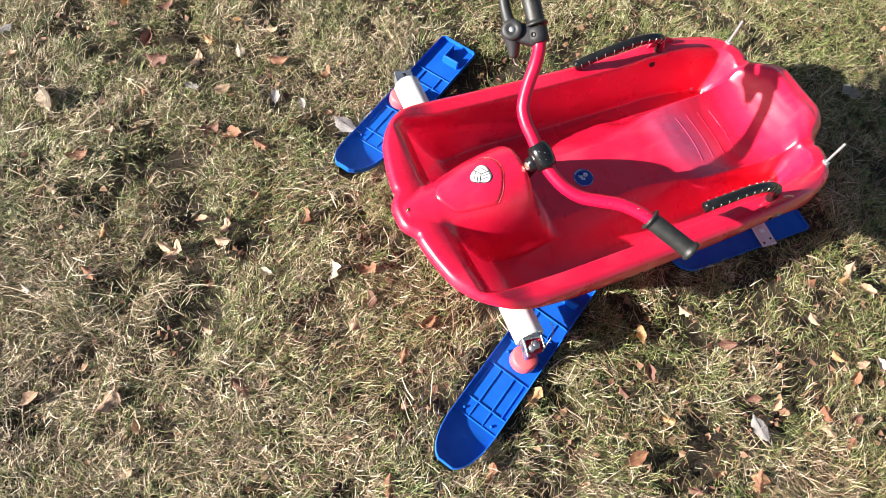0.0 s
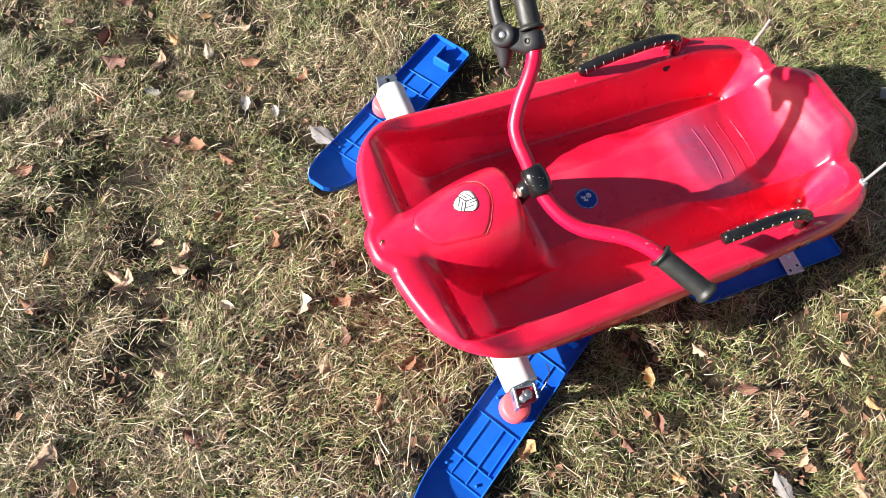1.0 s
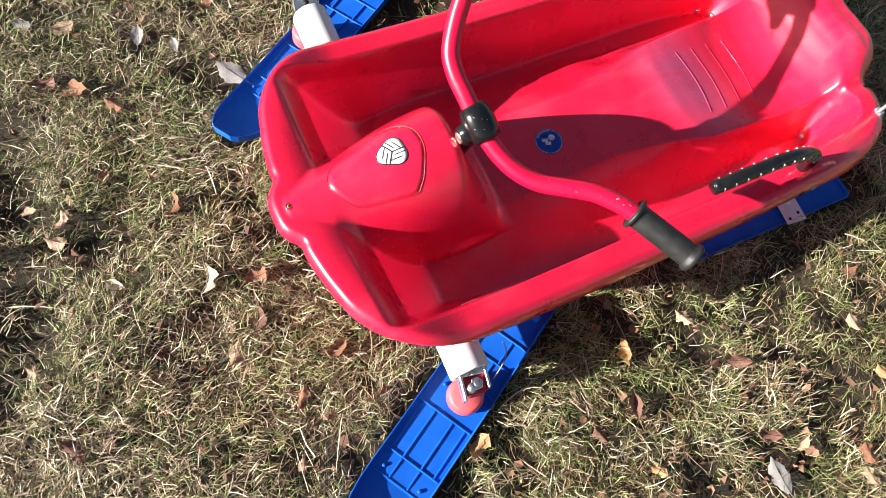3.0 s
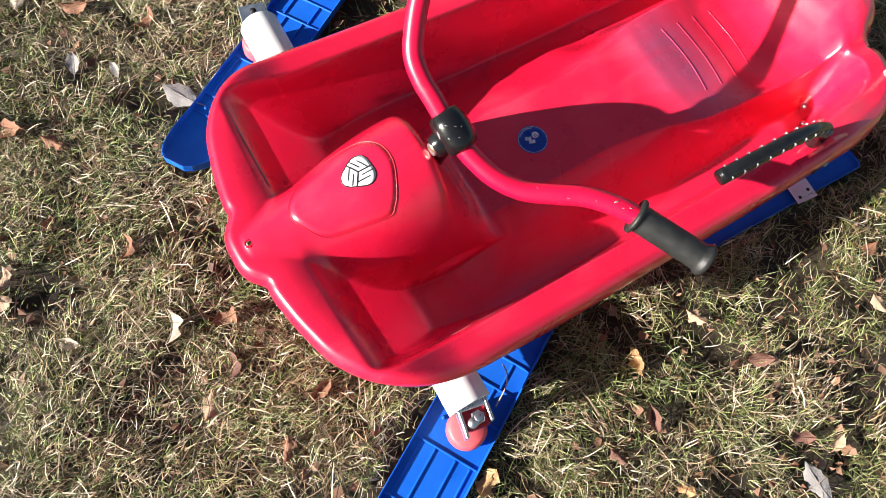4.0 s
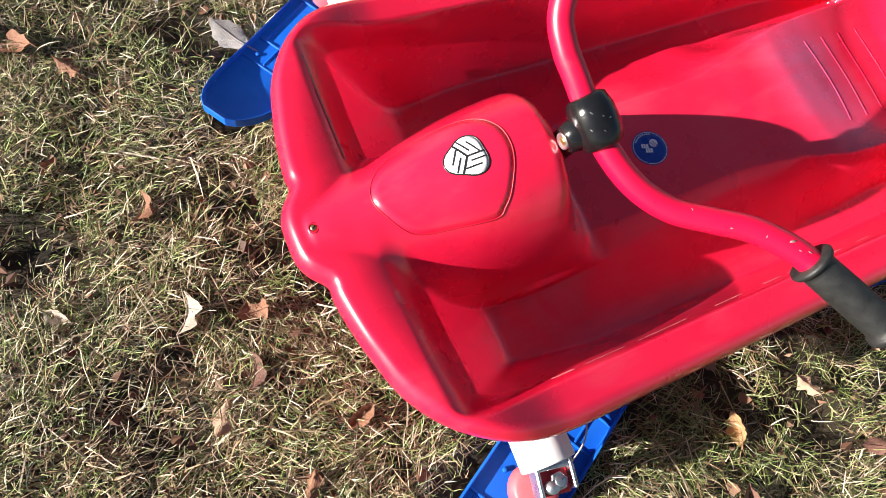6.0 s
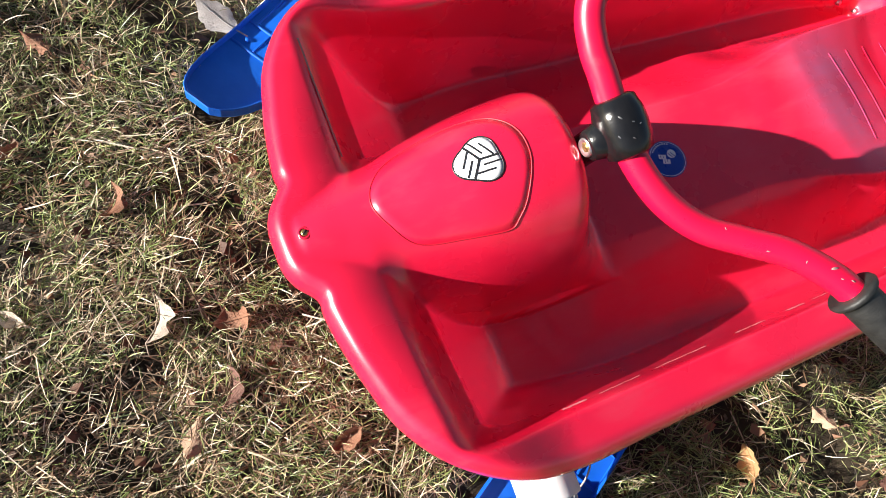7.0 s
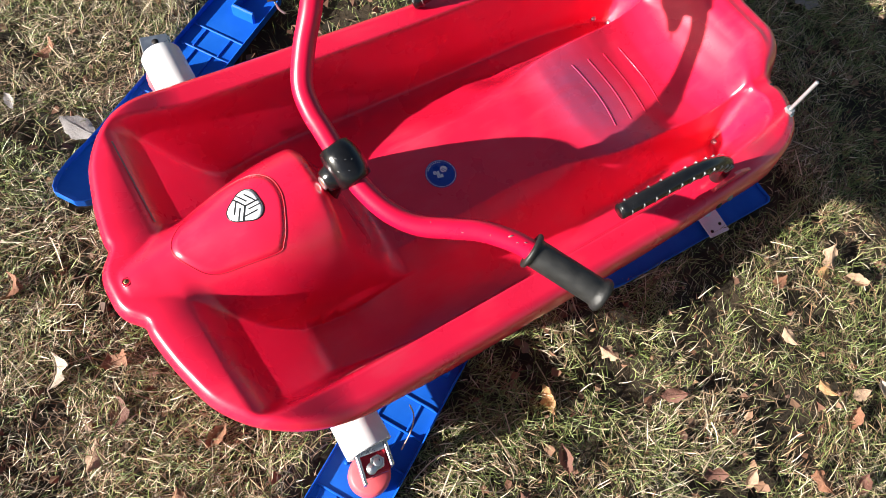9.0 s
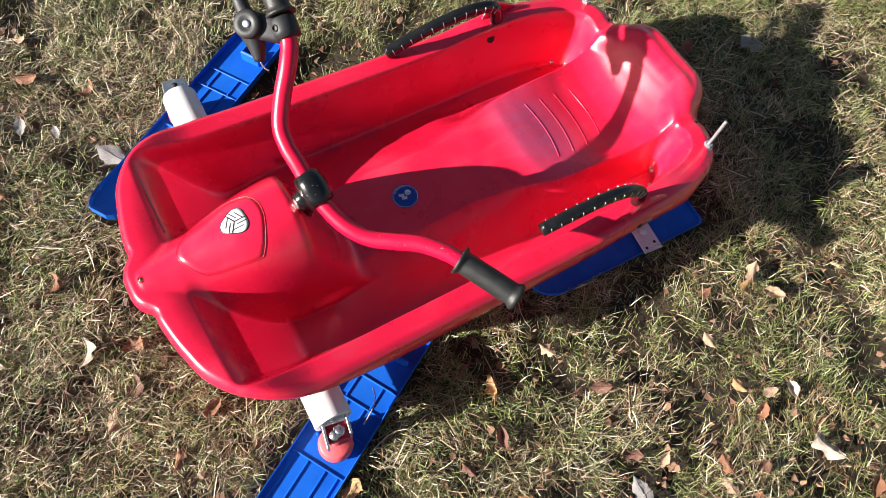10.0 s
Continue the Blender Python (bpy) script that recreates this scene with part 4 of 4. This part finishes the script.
ORANGE_LEAVES = [
    (-0.172, 0.644, 0.04, 115), (-0.103, 0.686, 0.035, 0), (-0.481, 0.249, 0.04, 70), (-0.311, 0.809, 0.035, 50), (0.323, -0.466, 0.032, 130), (0.71, -0.498, 0.034, 100), (0.837, -0.374, 0.034, 20), (0.117, -0.332, 0.04, 25),
]
GREY_LEAVES = [
    (-0.09, 0.457, 0.036, 70), (-0.558, 0.806, 0.04, 20), (-0.043, 0.421, 0.028, 85), (-0.245, 0.537, 0.036, 150), (0.019, 0.338, 0.06, 120), (0.475, -0.546, 0.062, 85), (1.22, 0.031, 0.05, 120),
]
DARK_LEAVES = [
    (-0.294, 0.688, 0.045, 60), (-0.289, 0.625, 0.055, 150), (-0.354, 0.748, 0.035, 170), (-0.239, 0.414, 0.042, 175), (-0.232, 0.774, 0.05, 10), (-0.566, 0.378, 0.04, 40), (-0.344, -0.12, 0.04, 110), (0.341, -0.376, 0.038, 70),
    (0.272, -0.389, 0.03, 105), (0.658, -0.612, 0.036, 20), (0.493, -0.494, 0.04, 150), (0.514, -0.39, 0.034, 150), (0.298, -0.587, 0.03, 135), (1.075, 0.075, 0.05, 20),
]
UPRIGHT_LEAVES = [(-0.509, 0.593, 0.07, 95, "pale"), (-0.117, 0.024, 0.046, 65, "pale"), (0.373, -0.309, 0.04, 75, "orange"), (-0.126, 0.15, 0.038, 60, "brown"), (-0.076, -0.054, 0.04, 70, "dark")]
LEAVES = [(x, y, size, turn, tone, 10) for tone, rows in (("pale", PALE_LEAVES), ("brown", BROWN_LEAVES), ("tan", TAN_LEAVES), ("orange", ORANGE_LEAVES), ("grey", GREY_LEAVES), ("dark", DARK_LEAVES)) for x, y, size, turn in rows]
LEAVES += [(x, y, size, turn, tone, 50) for x, y, size, turn, tone in UPRIGHT_LEAVES]


def scatter_leaves():
    kinds = [leaf_mesh(seed, lobes) for seed, lobes in ((1, 0), (2, 3.0), (3, 0), (4, 4.0), (5, 0), (6, 3.0), (7, 0))]
    meshes = []
    for bm in kinds:
        me = bpy.data.meshes.new("leaf")
        bm.to_mesh(me)
        bm.free()
        for p in me.polygons:
            p.use_smooth = True
        meshes.append(me)
    made = {}
    rnd = random.Random(5)
    for i, (x, y, size, turn, tone, tilt) in enumerate(LEAVES):
        key = (i % len(meshes), tone)
        if key not in made:
            me = meshes[key[0]].copy()
            me.materials.append(LEAF_TONES[tone])
            made[key] = me
        ob = new("leaf", made[key])
        if tilt == 50:
            ob.matrix_world = pose(x, y, 0.014, -58, 0, turn) @ Matrix.Scale(size, 4)
            tagged(ob, WORDS[tone].replace("curled on", "standing in").replace("lying in", "standing in").replace("lying on", "standing in"), "leaf", "fallen leaves")
            continue
        lie = pose(x, y, 0.014, rnd.uniform(-14, 14), -rnd.uniform(0, 24)) @ Matrix.Rotation(radians(turn), 4, "Z")
        big = size * rnd.uniform(0.8, 1.05)
        ob.matrix_world = lie @ Matrix.Diagonal((big, big * rnd.uniform(0.85, 1.15), big * (0.4 if tone == "grey" else 1.0), 1))
        tagged(ob, WORDS[tone], "leaf", "fallen leaves")


scatter_leaves()
ski_straw = tube(spline([(0.172, -0.262, 0.026), (0.192, -0.250, 0.032), (0.205, -0.236, 0.030), (0.208, -0.222, 0.027)], 5), 0.0009, 6)
tagged(link_mesh("straw", ski_straw, LEAF_TONES["pale"]), "bent pale straw lying on a blue ski", "straw")


# ---- grass ----
def in_ski(x, y, spec, margin=0.0):
    px, py, turn = spec[:3]
    c, s = math.cos(radians(turn)), math.sin(radians(turn))
    u, v = (x - px) * c + (y - py) * s, -(x - px) * s + (y - py) * c
    wide = spec[4] / 2 * np.sqrt(np.clip(u / 0.08, 0.05, 1)) - 0.003
    return (u > 0.006 - margin) & (u < spec[3] - 0.003 + margin) & (np.abs(v) < wide + margin)


SKIS = [(*SKI_R, 0.455, 0.09), (*SKI_L, 0.455, 0.09), (0.505, -0.186, -2.0, 0.352, 0.092), (0.505, 0.186, 2.0, 0.352, 0.092)]


def grow(name, count, seed, length, width, lean, material, label, want, height_cap, tufted=0.6, spread=0.009):
    rng = np.random.default_rng(seed)
    tries = int(count * 3.2)
    x, y = rng.uniform(-1.15, 2.0, tries), rng.uniform(-1.2, 1.3, tries)
    az = rng.uniform(0, 2 * math.pi, tries)
    # most blades stand in tufts and lie the same way as their tuft
    spots = tries // 22
    sx, sy, sa = rng.uniform(-1.15, 2.0, spots), rng.uniform(-1.2, 1.3, spots), rng.uniform(0, 2 * math.pi, spots)
    sa = np.where(rng.uniform(0, 1, spots) < 0.55, 2.8 * lumps(sx * 3 + 7, sy * 3) + 3.0 * lumps(sx * 1.3, sy * 1.3 + 3), sa)
    which, grouped = rng.integers(0, spots, tries), rng.uniform(0, 1, tries) < tufted
    x = np.where(grouped, sx[which] + rng.normal(0, spread, tries), x)
    y = np.where(grouped, sy[which] + rng.normal(0, spread, tries), y)
    az = np.where(grouped, sa[which] + rng.normal(0, 0.65, tries), az)
    # thin out by patches, in the hollows, and away from the middle
    fade = 1 - ease((spread_out(x, y) - 1.0) / 0.22)
    hollow = 0.20 + 0.80 * ease((mound(x, y) - 0.12) / 0.35)
    keep = rng.uniform(0, 1, tries) < want(x, y) * fade * hollow
    x, y, az = x[keep][:count], y[keep][:count], az[keep][:count]
    n = len(x)
    ln = rng.uniform(*length, n) * rng.choice([0.55, 0.8, 1.0, 1.25], n)
    wd = rng.uniform(*width, n)
    le = radians(1) * rng.uniform(*lean, n)
    bend = rng.uniform(-0.2, 0.9, n)
    swing = rng.normal(0, 0.45, n)
    pts, low = [], rng.uniform(0.0, height_cap, n) + 0.010 * (mound(x, y) - 0.4)
    px, py, pz = x.copy(), y.copy(), low
    for k in range(4):
        pts.append(np.stack([px, py, np.maximum(pz, -0.004)], -1))
        a, l = az + swing * k / 3, np.clip(le + bend * k / 3, 0, radians(96))
        px, py, pz = px + np.cos(a) * np.sin(l) * ln / 3, py + np.sin(a) * np.sin(l) * ln / 3, pz + np.cos(l) * ln / 3
    ok = np.ones(n, bool)
    for spec in SKIS:
        for p in pts:
            ok &= ~(in_ski(p[:, 0], p[:, 1], spec) & (p[:, 2] > -1))
    inside = (x > 0.09) & (x < 0.86) & (np.abs(y) < 0.17)
    ok &= ~inside
    pts = [p[ok] for p in pts]
    n, az, wd, swing = int(ok.sum()), az[ok], wd[ok], swing[ok]
    roll = rng.uniform(-0.8, 0.8, n)
    verts = np.empty((n, 7, 3))
    for k in range(3):
        a = az + swing * k / 3
        side = np.stack([-np.sin(a) * np.cos(roll), np.cos(a) * np.cos(roll), np.sin(roll)], -1) * (wd * (0.5, 0.45, 0.32)[k])[:, None]
        verts[:, 2 * k], verts[:, 2 * k + 1] = pts[k] - side, pts[k] + side
    verts[:, 6] = pts[3]
    base = (np.arange(n) * 7)[:, None]
    quads = np.concatenate([base + np.array([0, 1, 3, 2]), base + np.array([2, 3, 5, 4])])
    tris = base + np.array([4, 5, 6])
    me = bpy.data.meshes.new(name)
    me.vertices.add(n * 7)
    me.vertices.foreach_set("co", verts.reshape(-1))
    loops = np.concatenate([quads.reshape(-1), tris.reshape(-1)]).astype(np.int32)
    me.loops.add(len(loops))
    me.loops.foreach_set("vertex_index", loops)
    starts = np.concatenate([np.arange(len(quads)) * 4, len(quads) * 4 + np.arange(n) * 3]).astype(np.int32)
    me.polygons.add(len(starts))
    me.polygons.foreach_set("loop_start", starts)
    me.update(calc_edges=True)
    me.validate()
    me.materials.append(material)
    tagged(new(name, me), label, "grass", kind="stuff")


def dead(x, y):
    """A pale dead stretch of lawn ahead of the sled."""
    return np.exp(-((x + 0.43) ** 2 / 0.05 + (y + 0.10) ** 2 / 0.05))


def patchy(x, y):
    return np.clip(-0.35 * dead(x, y) + 1.02 + 0.30 * lumps(x * 2.2 + 1, y * 2.2) + 0.35 * cloud(x, y, 0.16) + 0.25 * cloud(x + 2, y, 0.06) - 0.5 * np.exp(-((x + 0.10) ** 2 + (y + 0.12) ** 2) / 0.03) - 0.16 * ease((x - 0.15) / 0.4) * ease((0.1 - y) / 0.3), 0.08, 1)


def dry_patch(x, y):
    return np.clip(0.5 * dead(x, y) + 0.52 - 0.15 * lumps(x * 2.2 + 1, y * 2.2) - 0.2 * cloud(x, y, 0.16) + 0.35 * cloud(x, y + 4, 0.08) + 0.32 * ease((-0.28 - x) / 0.3) - 0.26 * ease((x - 0.05) / 0.4), 0.12, 1)


def brown_patch(x, y):
    worn = np.exp(-((x + 0.10) ** 2 + (y + 0.12) ** 2) / 0.03)
    return np.clip(0.30 + 0.5 * cloud(x + 6, y, 0.12) + 0.8 * worn + 0.15 * ease((x - 0.15) / 0.4), 0.05, 1)


grow("dry_grass", 215000, 11, (0.011, 0.033), (0.0005, 0.00135), (38, 92), STRAW, "matted straw-coloured dead grass blades", dry_patch, 0.012)
grow("green_grass", 280000, 12, (0.010, 0.029), (0.0005, 0.00135), (25, 82), GREEN, "short olive-green living grass blades in patches", patchy, 0.010)
grow("withered_grass", 100000, 14, (0.010, 0.030), (0.0007, 0.0018), (50, 92), WITHERED, "brown withered grass in thin patches", brown_patch, 0.009)
grow("long_straw", 7500, 13, (0.032, 0.065), (0.0011, 0.0021), (74, 92), STRAW, "long pale straws lying loose on the lawn", dry_patch, 0.017, 0.75, 0.014)


def litter(count, seed):
    """Crumbs of dead leaf between the blades."""
    rng = np.random.default_rng(seed)
    x, y = rng.uniform(-1.05, 1.95, count), rng.uniform(-1.05, 1.15, count)
    ok = ~((x > 0.0) & (x < 0.86) & (np.abs(y) < 0.2))
    for spec in SKIS:
        ok &= ~in_ski(x, y, spec, 0.012)
    x, y = x[ok], y[ok]
    n = len(x)
    size, a = rng.uniform(0.003, 0.010, n), rng.uniform(0, 2 * math.pi, n)
    verts = np.empty((n, 5, 3))
    for k in range(5):
        r = size * rng.uniform(0.5, 1.0, n)
        t = a + k * 2 * math.pi / 5
        verts[:, k] = np.stack([x + r * np.cos(t), y + r * np.sin(t), rng.uniform(0.006, 0.018, n)], -1)
    me = bpy.data.meshes.new("leaf_litter")
    me.from_pydata(verts.reshape(-1, 3).tolist(), [], (np.arange(n)[:, None] * 5 + np.arange(5)).tolist())
    me.materials.append(LITTER)
    tagged(new("leaf_litter", me), "brown crumbs of dead leaf among the grass", "leaf litter", kind="stuff")


litter(5000, 21)
